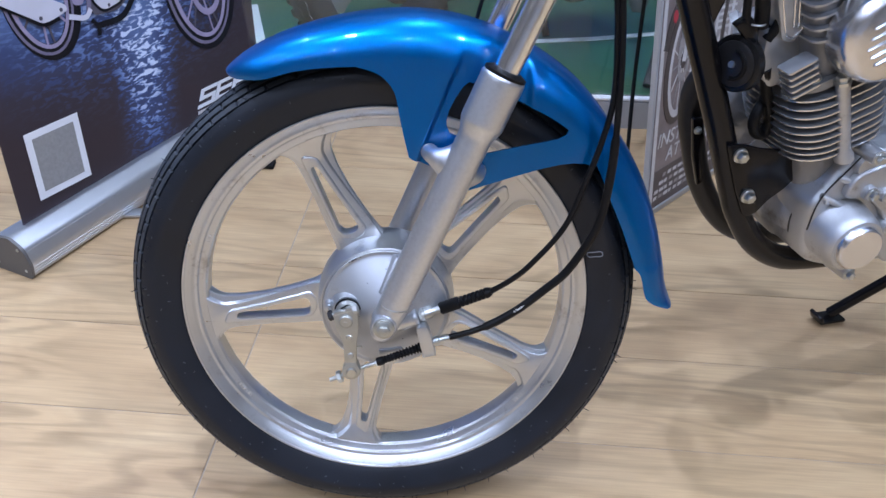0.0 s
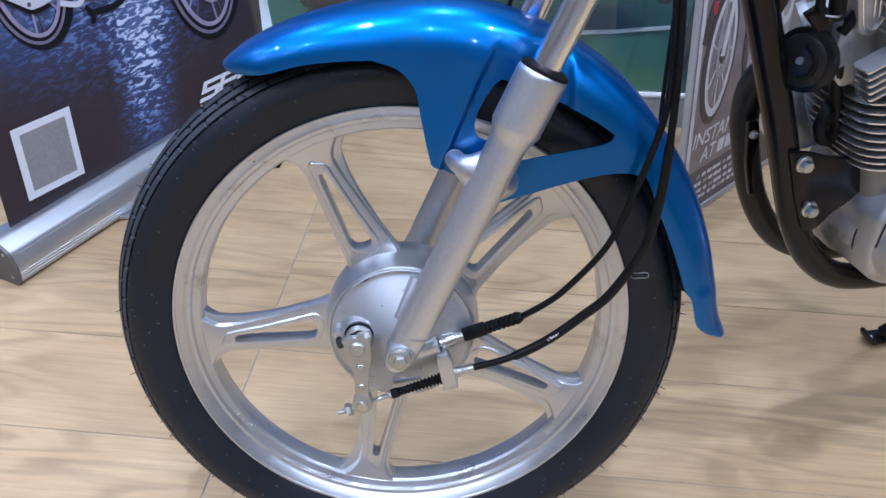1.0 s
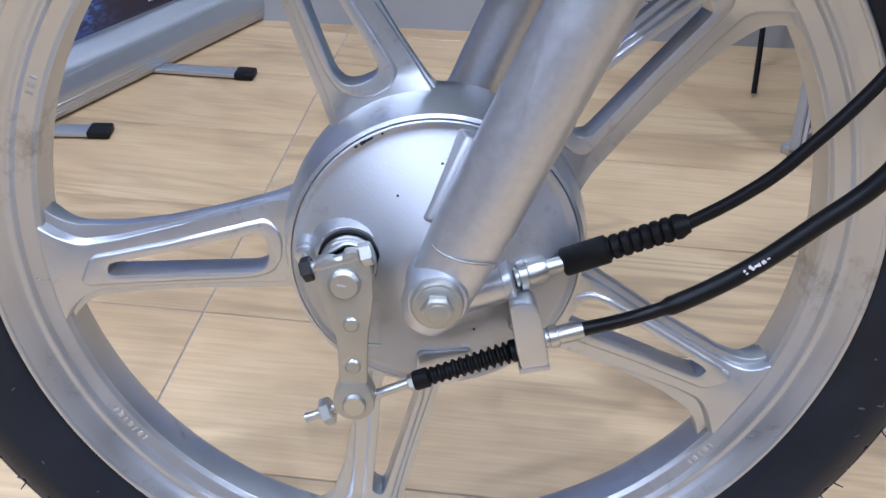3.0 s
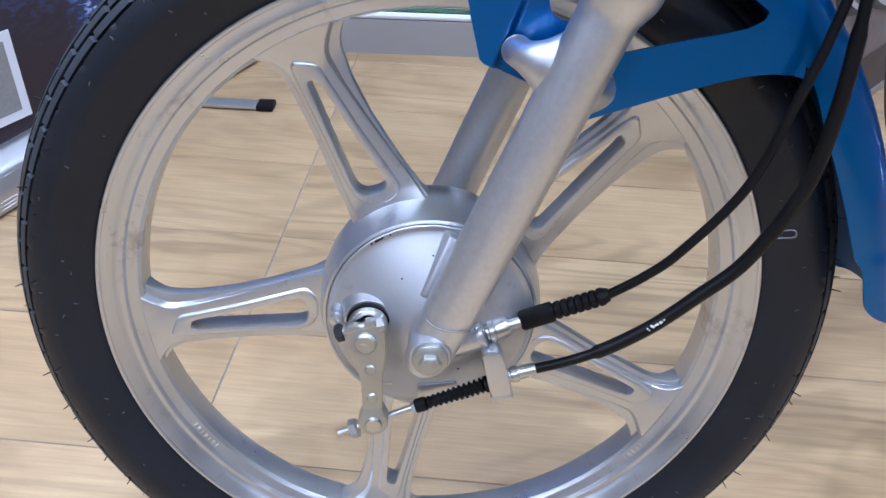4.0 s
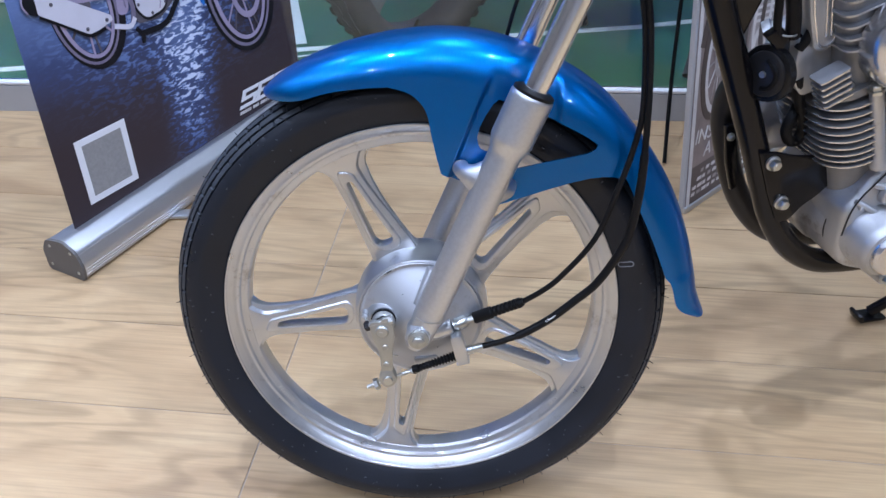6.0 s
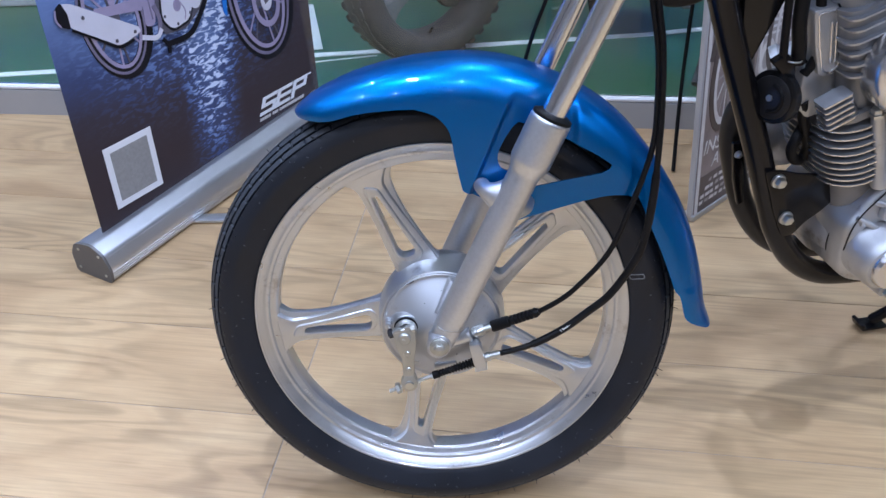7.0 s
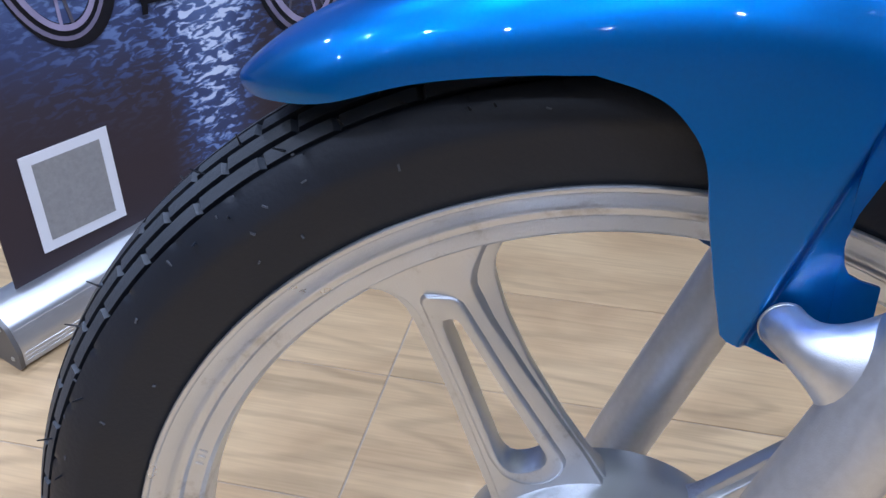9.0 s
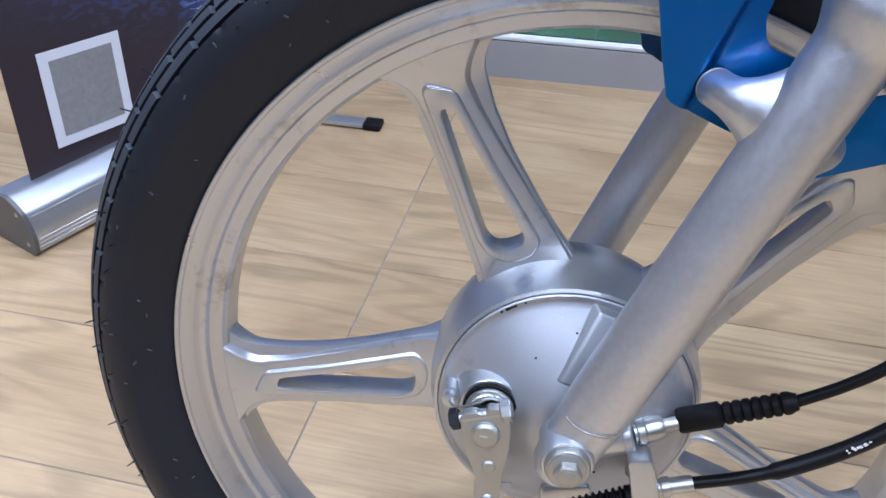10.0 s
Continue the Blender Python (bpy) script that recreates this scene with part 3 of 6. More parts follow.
part("clamp_nut", rod(b0 - bd * 0.001, b0 + bd * 0.0045, 0.0060, 6, bevel=0.0008), BLACKS, lever)
for zz, xx in ((-0.0165, -0.0405), (-0.040, -0.0398)):
    part("dimple", turned((xx, -0.0790, zz), (xx, -0.0812, zz), [(0, 0.0044), (0.6, 0.0040), (1, 0.0030)], 16), STEEL, lever)
part("wear_pointer", box(0.0075, 0.0016, 0.0016, 0.0004, pose(-0.0300, -0.0785, -0.0285, 0, 4, 0)), STEEL, lever)
bm = plate([(-0.0395 + 0.0105 * math.cos(radians(a)), -0.0615 + 0.0105 * math.sin(radians(a))) for a in range(-200, 21, 10)] + [(-0.0335, -0.049), (-0.0455, -0.049)], [], -0.0805, -0.0675, 0.0014)
part("lever_eye", bm, STEEL, lever)
part("pivot_pin", turned((-0.0392, -0.070, -0.0620), (-0.0392, -0.0830, -0.0620), [(0, 0.0060), (0.9, 0.0060), (1, 0.0052)], 24), ZINC, lever)
bm = rod((-0.0650, -0.0715, -0.0775), (-0.006, -0.0680, -0.0540), 0.0026, 12)
ad = Vector((0.059, 0.0035, 0.0235)).normalized()
n0 = Vector((-0.0565, -0.0712, -0.0742))
rod(n0, n0 + ad * 0.0060, 0.0072, 6, bm, 0.0009)
part("adjuster_rod", bm, ZINC, lever)
part("rod_collar", rod((-0.0125, -0.0684, -0.0566), (-0.0090, -0.0682, -0.0552), 0.0044, 6, bevel=0.0006), ZINC, brake)
prof = [(0, 0.0046), (0.02, 0.0052), (0.14, 0.0052), (0.15, 0.0044)]
for k in range(11):
    s = 0.16 + 0.069 * k
    w = 0.0047 + 0.00012 * k
    prof += [(s, 0.0038), (s + 0.018, w), (s + 0.034, w), (s + 0.052, 0.0038)]
prof += [(0.925, 0.0060), (1, 0.0058)]
part("dust_boot", turned((-0.010, -0.0683, -0.0555), (0.043, -0.0655, -0.0365), prof, 18), RUBBER, brake)
bm = plate(rounded([(0.0350, -0.0075), (0.0470, -0.0048), (0.0512, -0.0130), (0.0572, -0.0370), (0.0572, -0.0412), (0.0440, -0.0440), (0.0405, -0.0330)], 0.0030), [], -0.0745, -0.0590, 0.0014)
stay = part("cable_stay", bm, ALLOY, brake, "cast cable stop")
bm = box(0.0155, 0.016, 0.0042, 0.0012, pose(0.0505, -0.0668, -0.0428, 0, -12, 0))
part("stay_lip", bm, ALLOY, stay)
bm = box(0.012, 0.022, 0.014, 0.003, pose(0.0440, -0.0500, -0.0240, 0, 12, 0))
part("stay_arm", bm, ALLOY, stay)
bm = turned((0.053, -0.0660, -0.0305), (0.074, -0.0655, -0.0240), [(0, 0.0050), (0.2, 0.0050), (0.22, 0.0058), (0.42, 0.0058), (0.44, 0.0048), (0.9, 0.0048), (1, 0.0044)], 18)
part("cable_ferrule", bm, ZINC, brake)
bm = turned((0.002, -0.0560, -0.0130), (0.0385, -0.0560, -0.0010), [(0, 0.0115), (0.85, 0.0108), (0.86, 0.0116), (0.97, 0.0116), (1, 0.0104)], 28)
part("drive_socket", bm, ALLOY, brake)
bm = turned((0.0385, -0.0560, -0.0010), (0.0545, -0.0530, 0.0035), [(0, 0.0060), (0.10, 0.0060), (0.12, 0.0082), (0.35, 0.0086), (0.40, 0.0078), (0.9, 0.0074), (1, 0.0064)], 12)
part("knurled_nut", bm, ZINC, brake)
part("cable_end", turned((0.0530, -0.0532, 0.0030), (0.0680, -0.0490, 0.0058), [(0, 0.0042), (1, 0.0042)], 16), ZINC, brake)

# fork: two legs
TILT = (0.1235, 0.2860)        # run and rise of a leg


def leg(y, name, label):
    foot = Vector((-0.0025, y, 0.2990))
    d = Vector((TILT[0], 0, TILT[1])).normalized()
    length = 0.3135
    s = lambda v: v / length
    prof = [(s(-0.013), 0.005), (s(-0.011), 0.0100), (s(-0.004), 0.0140), (s(0.006), 0.0156), (s(0.03), 0.0170), (s(0.045), 0.0177), (s(0.10), 0.0178), (s(0.238), 0.0178), (s(0.2415), 0.0178), (s(0.2435), 0.0179), (s(0.2455), 0.0182),
            (s(0.2475), 0.0187), (s(0.2560), 0.0221), (s(0.258), 0.0227), (s(0.2598), 0.0231), (s(0.2620), 0.0232), (s(0.2650), 0.0232), (s(0.3060), 0.0232), (s(0.309), 0.0232), (s(0.3110), 0.0228), (s(0.3125), 0.0218)]
    bm = turned(foot, foot + d * length, prof, 40)
    lg = part(name, bm, FORKM, motorcycle, label, WH)
    top = foot + d * 0.3125
    part("dust_seal", turned(top, top + d * 0.006, [(0, 0.0222), (0.5, 0.0222), (1, 0.016)], 36), RUBBER, lg)
    part("stanchion", rod(top, top + d * 0.36, 0.0133, 32), CHROME, lg, "bright chrome fork tube")
    inward = -math.copysign(1, y)
    bm = bmesh.new()
    ends = []
    for s0, bx, bz, flare in ((0.207, 0.0485, 0.4970, 0.0250), (0.197, 0.1000, 0.4765, 0.0120)):
        # an arm that leaves the leg and bends in to a round boss on the fender
        a, b, c = foot + d * s0 + Vector((0, inward * 0.006, 0)), Vector((bx + (0.002 if flare > 0.02 else 0), y + inward * 0.009, bz)), Vector((bx, y + inward * 0.0300, bz))
        ends.append(c)
        rings = []
        for k in range(19):
            u = k / 18
            o = a * (1 - u) ** 2 + b * (2 * u * (1 - u)) + c * (u * u)
            t = ((b - a) * (1 - u) + (c - b) * u).normalized()
            la = (d - t * d.dot(t)).normalized()
            lb = t.cross(la)
            w = max(0.0, 1 - u / 0.80)
            ra, rb = 0.0093 + flare * 1.15 * w ** 2.4, 0.0092 + 0.0080 * w
            rings.append([bm.verts.new(o + la * ra * math.cos(2 * math.pi * i / 28) + lb * rb * math.sin(2 * math.pi * i / 28)) for i in range(28)])
        for p, q in zip(rings, rings[1:]):
            for i in range(28):
                bm.faces.new((p[i], p[(i + 1) % 28], q[(i + 1) % 28], q[i]))
        bm.faces.new(rings[-1])
    bmesh.ops.recalc_face_normals(bm, faces=bm.faces)
    part("fender_lug", bm, FORKM, lg)
    for c in ends:
        face = Vector((c.x, y + inward * 0.0278, c.z))
        part("lug_washer", turned(face, face + Vector((0, inward * 0.0014, 0)), [(0, 0.0091), (0.2, 0.0094), (0.8, 0.0094), (1, 0.0091)], 28), STEEL, lg)
    return lg


near = leg(-0.086, "fork_leg", "silver painted fork leg with chrome tube")
far = leg(0.086, "fork_leg", "silver painted fork leg with chrome tube")
ld = Vector((TILT[0], 0, TILT[1])).normalized()
ln = Vector((ld.z, 0, -ld.x))
seam = [Vector((-0.0025, -0.086, 0.2990)) + ld * (0.0335 + 0.002 * math.sin(f * 2)) + 0.0182 * (Vector((0, -math.cos(f), 0)) + ln * math.sin(f)) for f in (-0.95 + 0.19 * k for k in range(11))]
part("end_seam", tube(seam, 0.0005, 6, 3), STEEL, near)
part("axle_boss", turned((-0.0005, -0.080, HUBZ + 0.0095), (-0.0005, -0.1040, HUBZ + 0.0095), [(0, 0.0146), (0.9, 0.0141), (1, 0.0130)], 36), FORKM, near)
bm = turned((-0.0005, -0.1040, HUBZ + 0.0098), (-0.0005, -0.1085, HUBZ + 0.0098), [(0, 0.0118), (0.3, 0.0120), (0.7, 0.0118), (1, 0.0110)], 32)
part("washer", bm, STEEL, near)
hexbolt((-0.0005, -0.1075, HUBZ + 0.0098), (0, -1, 0), 0.0074, 0.0070, near, None, "axle_bolt", material=STEEL)
part("axle", rod((0, -0.098, HUBZ), (0, 0.098, HUBZ), 0.007, 14), ZINC, motorcycle, m=WH)


# front fender
CROWN = [(0.4, 0.3430), (3, 0.3375), (6, 0.3335), (17, 0.331), (27, 0.3315), (35, 0.3325), (43, 0.3345), (52, 0.339), (60, 0.3405), (70, 0.341), (77, 0.341), (84, 0.339), (93, 0.3345), (103, 0.3305), (112, 0.3280), (117, 0.3262), (120, 0.3238), (121.5, 0.3220), (122.2, 0.3203)]
LOWER = [(0.4, 0.3300), (2.0, 0.3130), (3.4, 0.3045), (5, 0.3005), (10, 0.2960), (12, 0.2905), (20.7, 0.2860), (30.6, 0.2865), (38.7, 0.2930), (44, 0.296), (49.3, 0.2955), (61.7, 0.288), (72.4, 0.285), (78, 0.287), (88, 0.289), (95.6, 0.2880), (100, 0.290), (104, 0.2923), (108.5, 0.2950), (113.6, 0.2970), (116, 0.3000), (118.7, 0.3058), (120.4, 0.3105), (121.6, 0.3155), (122.2, 0.3193)]
WIDTH = [(0.4, 0.0450), (1.6, 0.0510), (4, 0.0550), (10, 0.056), (25, 0.056), (100, 0.057), (108, 0.0552), (113, 0.0522), (116, 0.0482), (118.5, 0.0408), (120.4, 0.0310), (121.6, 0.0195), (122.2, 0.004)]


def recess(x, z):
    """How far the panel round the fork is set in."""
    d = Vector((0.047, 0.121)).normalized()
    across = (x - 0.035) * d.y - (z - 0.491) * d.x      # + behind the crease
    k = min(1, max(0, across / 0.006))
    k *= min(1, max(0, (0.158 - x) / 0.010))
    k *= min(1, max(0, (0.614 - z) / 0.040))
    return 0.0058 * k * k * (3 - 2 * k)


def fender_mesh():
    bm = bmesh.new()
    NA, NS = 300, 22
    top = {}
    for layer, off in ((0, 0.0), (1, -0.0018)):
        cols = []
        for i in range(NA + 1):
            a = 0.4 + 121.8 * i / NA
            rc, rl, w = curve_table(CROWN, a), curve_table(LOWER, a), curve_table(WIDTH, a)
            row = []
            for j in range(-NS, NS + 1):
                ph = j / NS * math.pi / 2
                y = w * math.copysign(abs(math.sin(ph)) ** 0.86, ph)
                r = rl + (rc - rl) * abs(math.cos(ph)) ** 0.80
                x, z = r * math.cos(radians(a)), HUBZ + r * math.sin(radians(a))
                k = recess(x, z) * min(1.0, abs(y) / max(w, 1e-4))
                y = math.copysign(max(0.0, abs(y) - k), y)
                n = Vector((math.cos(radians(a)) * math.cos(ph), math.sin(ph) * 0.8, math.sin(radians(a)) * math.cos(ph)))
                row.append(bm.verts.new(Vector((x, y, z)) + n * off))
            cols.append(row)
        for i in range(NA):
            for j in range(2 * NS):
                q = (cols[i][j], cols[i + 1][j], cols[i + 1][j + 1], cols[i][j + 1])
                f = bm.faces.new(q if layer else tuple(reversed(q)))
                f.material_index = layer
        top[layer] = cols
    for i in range(NA):
        for j in (0, 2 * NS):
            bm.faces.new((top[0][i][j], top[0][i + 1][j], top[1][i + 1][j], top[1][i][j]))
    for i in (0, NA):
        for j in range(2 * NS):
            bm.faces.new((top[0][i][j], top[0][i][j + 1], top[1][i][j + 1], top[1][i][j]))
    return bm


def side_sheet(low, high, side, bm, step=0.0008, inset=1.0, smooth_to=-9.0):
    """A sheet at the side of the fender between two edges given as (x, z) tables."""
    x0, x1 = low[0][0], low[-1][0]
    xs = sorted({x0 + (x1 - x0) * k / round((x1 - x0) / step) for k in range(round((x1 - x0) / step) + 1)} | {p[0] for p in low})
    NZ = 40
    grids = []
    for off in (0.0, 0.0018):
        g = []
        for x in xs:
            zl, zh = (curve_table if x < smooth_to else lerp_table)(low, x), lerp_table(high, x)
            col = []
            for k in range(NZ + 1):
                z = zl + (zh - zl) * k / NZ
                y0 = curve_table(WIDTH, math.degrees(math.atan2(z - HUBZ, x))) - 0.00003
                col.append(bm.verts.new((x, side * (y0 - off - inset * recess(x, z)), z)))
            g.append(col)
        grids.append(g)
    for l, g in enumerate(grids):
        for i in range(len(xs) - 1):
            for k in range(NZ):
                bm.faces.new((g[i][k], g[i + 1][k], g[i + 1][k + 1], g[i][k + 1])).material_index = l
    a, b = grids
    for i in range(len(xs) - 1):
        for k in (0, NZ):
            bm.faces.new((a[i][k], a[i + 1][k], b[i + 1][k], b[i][k]))
    for i in (0, len(xs) - 1):
        for k in range(NZ):
            bm.faces.new((a[i][k], a[i][k + 1], b[i][k + 1], b[i][k]))
    return bm


bm = fender_mesh()
bmesh.ops.recalc_face_normals(bm, faces=bm.faces)
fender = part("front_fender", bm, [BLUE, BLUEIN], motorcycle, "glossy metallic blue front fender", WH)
for side in (-1, 1):
    apron = side_sheet([(-0.028, 0.5865), (-0.012, 0.582), (-0.002, 0.577), (0.006, 0.569), (0.011, 0.561), (0.014, 0.551), (0.0165, 0.535), (0.022, 0.509), (0.0265, 0.491), (0.029, 0.4885), (0.044, 0.4815), (0.058, 0.4755), (0.0660, 0.4728),
                (0.0662, 0.530), (0.0685, 0.540), (0.0745, 0.553), (0.083, 0.566), (0.092, 0.5735), (0.100, 0.574)],
               [(-0.028, 0.5895), (0.0, 0.590), (0.03, 0.588), (0.060, 0.582), (0.100, 0.5755)], side, bmesh.new(), smooth_to=0.0165)
    # the foot of the apron goes on behind the fork leg
    side_sheet([(0.0662, 0.4727), (0.082, 0.4670)], [(0.0662, 0.5270), (0.0675, 0.5205), (0.0700, 0.5165), (0.0750, 0.5140), (0.0820, 0.5120)], side, apron)
    brace = side_sheet([(0.084, 0.4512), (0.108, 0.459), (0.140, 0.4695), (0.171, 0.479), (0.190, 0.4835), (0.204, 0.485), (0.216, 0.4845), (0.224, 0.4825)],
               [(0.084, 0.4905), (0.108, 0.4955), (0.140, 0.5025), (0.171, 0.5088), (0.185, 0.512), (0.1935, 0.5165), (0.196, 0.5225), (0.205, 0.518), (0.224, 0.4905)], side, bmesh.new(), inset=0.0)
    for nm, sheet_bm in (("fender_apron", apron), ("fender_brace", brace)):
        bmesh.ops.recalc_face_normals(sheet_bm, faces=sheet_bm.faces)
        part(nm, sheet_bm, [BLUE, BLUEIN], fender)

# cables
part("speed_cable", tube([(0.119, -0.0575, 0.3305), (0.142, -0.062, 0.348), (0.163, -0.066, 0.3695), (0.1975, -0.069, 0.417), (0.218, -0.070, 0.476), (0.229, -0.070, 0.5135), (0.237, -0.069, 0.556), (0.236, -0.068, 0.608), (0.231, -0.068, 0.658), (0.221, -0.066, 0.705), (0.205, -0.06, 0.79)], 0.0033, 12, 8), CABLE, motorcycle, "black speedometer cable", WH)
part("cable_boot", turned((0.064, -0.0475, 0.3040), (0.121, -0.058, 0.332), [(0, 0.0068), (0.02, 0.0074), (0.36, 0.0074), (0.37, 0.0062)] + [(0.39 + 0.02 * k, 0.0064 if k % 4 else 0.0052) for k in range(28)] + [(0.97, 0.0052), (1, 0.0046)], 18), RUBBER, motorcycle, m=WH)
part("brake_cable", tube([(0.073, -0.0655, 0.2757), (0.097, -0.0665, 0.2835), (0.122, -0.067, 0.2945), (0.151, -0.068, 0.3135), (0.178, -0.069, 0.3375), (0.203, -0.071, 0.363), (0.225, -0.073, 0.402), (0.2355, -0.074, 0.432), (0.2415, -0.074, 0.484), (0.2425, -0.073, 0.5435), (0.241, -0.071, 0.6025), (0.236, -0.070, 0.659), (0.227, -0.068, 0.705), (0.21, -0.06, 0.79)], 0.0048, 12, 8, radii=lambda s: 0.0036 if s < 0.13 else 0.0048 if s < 0.66 else 0.0036), CABLE, motorcycle, "black front brake cable", WH)
bm = bmesh.new()
for j in range(9):
    box(random.uniform(0.0006, 0.0022), 0.0006, random.uniform(0.0005, 0.0018), 0, pose(0.1465 + 0.0013 * j + random.uniform(-0.0006, 0.0006), -0.0727, 0.3125 + 0.0011 * j + random.uniform(-0.0016, 0.0016), 0, random.uniform(-70, 0), 0), bm)
tagged(part("cable_print", bm, WHITE, motorcycle, m=WH), kind="stuff")
part("thin_cable", tube([(0.100, 0.07, 0.600), (0.111, 0.06, 0.647), (0.132, 0.05, 0.712), (0.15, 0.04, 0.78)], 0.0024, 8, 6), CABLE, motorcycle, "thin black cable behind the fork", WH)

# ---- frame, engine and controls of the motorcycle, in the bike's own frame ----
def bp(name, bm, material, parent=motorcycle, label=""):
    return part(name, bm, material, parent, label, BIKE if parent is motorcycle else None)


downtube = bp("downtube", tube([(-0.150, 0.02, 0.780), (-0.1165, 0.02, 0.702), (-0.088, 0.02, 0.634), (-0.044, 0.02, 0.536), (-0.008, 0.02, 0.4555), (0.020, 0.02, 0.390), (0.040, 0.02, 0.347), (0.076, 0.02, 0.2955), (0.122, 0.02, 0.261), (0.175, 0.02, 0.247), (0.26, 0.02, 0.243), (0.46, 0.02, 0.243)], 0.0168, 24, 8), BLACKP, label="gloss black frame downtube")
bm = tube([(-0.083, 0.02, 0.640), (-0.066, 0.015, 0.592), (-0.050, 0.015, 0.560)], 0.007, 10, 6)
bp("frame_gusset", bm, BLACKP, downtube)
bm = turned((-0.115, 0.02, 0.83), (-0.150, 0.02, 0.905), [(0, 0.03), (1, 0.03)], 24)
turned((-0.085, 0.02, 0.705), (-0.124, 0.02, 0.80), [(0, 0.022), (0.5, 0.03), (1, 0.032)], 20, bm)
bp("steering_head", bm, BLACKP)
bm = plate(rounded([(-0.098, 0.752), (-0.052, 0.790), (0.0, 0.81), (-0.020, 0.72), (-0.064, 0.605), (-0.078, 0.620)], 0.008), [], 0.010, 0.030, 0.002)
bp("side_cowl", bm, PLASTIC, label="black plastic cowl under the tank")
bm = tube([(-0.10, 0.02, 0.80), (0.05, 0.02, 0.815), (0.3, 0.02, 0.80)], 0.02, 16, 8)
bp("top_tube", bm, BLACKP)

# fuel tank
bm = bmesh.new()
bmesh.ops.create_uvsphere(bm, u_segments=48, v_segments=24, radius=1.0)
for v in bm.verts:
    x, y, z = v.co
    f = 1.0 - 0.25 * (x + 1) / 2
    v.co = Vector((0.20 * math.copysign(abs(x) ** 0.8, x) + 0.16, 0.02 + 0.115 * f * math.copysign(abs(y) ** 0.7, y), 0.80 + 0.115 * math.copysign(abs(z) ** 0.75, z)))
bp("fuel_tank", bm, BLUE, label="metallic blue fuel tank")

# unseen seat, side panels and handlebar, added to throw the machine's floor shadow
bm = bmesh.new()
bmesh.ops.create_uvsphere(bm, u_segments=40, v_segments=20, radius=1.0)
for v in bm.verts:
    x, y, z = v.co
    v.co = Vector((0.34 * math.copysign(abs(x) ** 0.6, x) + 0.66, 0.02 + 0.115 * math.copysign(abs(y) ** 0.6, y), 0.78 + 0.045 * math.copysign(abs(z) ** 0.6, z)))
bp("seat", bm, RUBBER, label="long black vinyl seat")
for y in (-0.085, 0.125):
    bm = plate(rounded([(0.34, 0.74), (0.62, 0.74), (0.60, 0.62), (0.46, 0.55), (0.36, 0.58)], 0.03), [], y - 0.012, y + 0.012, 0.006)
    bp("side_panel", bm, BLUE)
bm = tube([(-0.20, -0.30, 0.98), (-0.17, -0.20, 0.99), (-0.13, -0.08, 0.95), (-0.13, 0.12, 0.95), (-0.17, 0.24, 0.99), (-0.20, 0.34, 0.98)], 0.011, 14, 6)
bp("handlebar", bm, CHROME, label="chrome handlebar")

# rear wheel and swingarm: unseen, added to complete the machine and its shadow
RW = BIKE @ pose(0.83, 0.02, 0.302)
rear_wheel = new("rear_wheel", front_wheel.data)
rear_wheel.parent, rear_wheel.matrix_local = motorcycle, RW
tagged(rear_wheel, "five-spoke silver alloy rear wheel")
for src in [c for c in front_wheel.children if c.name.split(".")[0] in ("tyre", "spoke", "hub")]:
    twin = new(src.name.split(".")[0], src.data)
    twin.parent, twin.matrix_local = rear_wheel, src.matrix_local.copy()
for y in (-0.105, 0.145):
    bp("swingarm", tube([(0.36, y * 0.6 + 0.01, 0.34), (0.55, y, 0.325), (0.84, y, 0.302)], 0.017, 12, 5), BLACKP)
    bp("shock_absorber", tube([(0.80, y, 0.34), (0.73, y, 0.52), (0.68, y, 0.66)], 0.022, 14, 5), BLACKP)

# engine
CYL = Matrix.Translation((0.150, 0.02, 0.385)) @ pose(0, 0, 0, 0, -19.0, 0)       # cylinder axis leans to the front


def rrect(hx, hy, r, n=8):
    pts = []
    for cx, cy, a0 in ((hx - r, hy - r, 0), (-hx + r, hy - r, 90), (-hx + r, -hy + r, 180), (hx - r, -hy + r, 270)):
        for k in range(n + 1):
            a = radians(a0 + 90 * k / n)
            pts.append((cx + r * math.cos(a), cy + r * math.sin(a)))
    return pts


def slab(outline, z0, z1, m, bm=None, bevel=0.0):
    bm = bm or bmesh.new()
    lo = [bm.verts.new(m @ Vector((x, y, z0))) for x, y in outline]
    hi = [bm.verts.new(m @ Vector((x, y, z1))) for x, y in outline]
    n = len(outline)
    for i in range(n):
        bm.faces.new((lo[i], lo[(i + 1) % n], hi[(i + 1) % n], hi[i]))
    bm.faces.new(list(reversed(lo)))
    bm.faces.new(hi)
    return bm


def fin(outline, z0, z1, m):
    """A thin cooling fin: dark faces and a bright machined edge."""
    bm = slab(outline, z0, z1, m)
    bm.faces.ensure_lookup_table()
    for f in bm.faces[:len(outline)]:
        f.material_index = 1
    return bm


bm = slab(rrect(0.048, 0.050, 0.035), 0.0, 0.20, CYL)
engine = bp("engine", bm, DARKCAST, label="air-cooled single-cylinder aluminium engine")
for k in range(9):
    w = 0.066 + 0.004 * math.sin(k / 8 * 3.1)
    z = 0.082 + k * 0.0105
    bp("cooling_fin", fin(rrect(w, w + 0.004, 0.045), z - 0.0008, z + 0.0012, CYL), [DARKCAST, POLISHED], engine)
bm = slab(rrect(0.060, 0.064, 0.03), 0.176, 0.186, CYL)
bp("head_gasket_flange", bm, DARKCAST, engine)
bm = slab(rrect(0.046, 0.056, 0.02), 0.186, 0.315, CYL @ Matrix.Translation((0.012, 0, 0)))
head = bp("cylinder_head", bm, DARKCAST, engine)
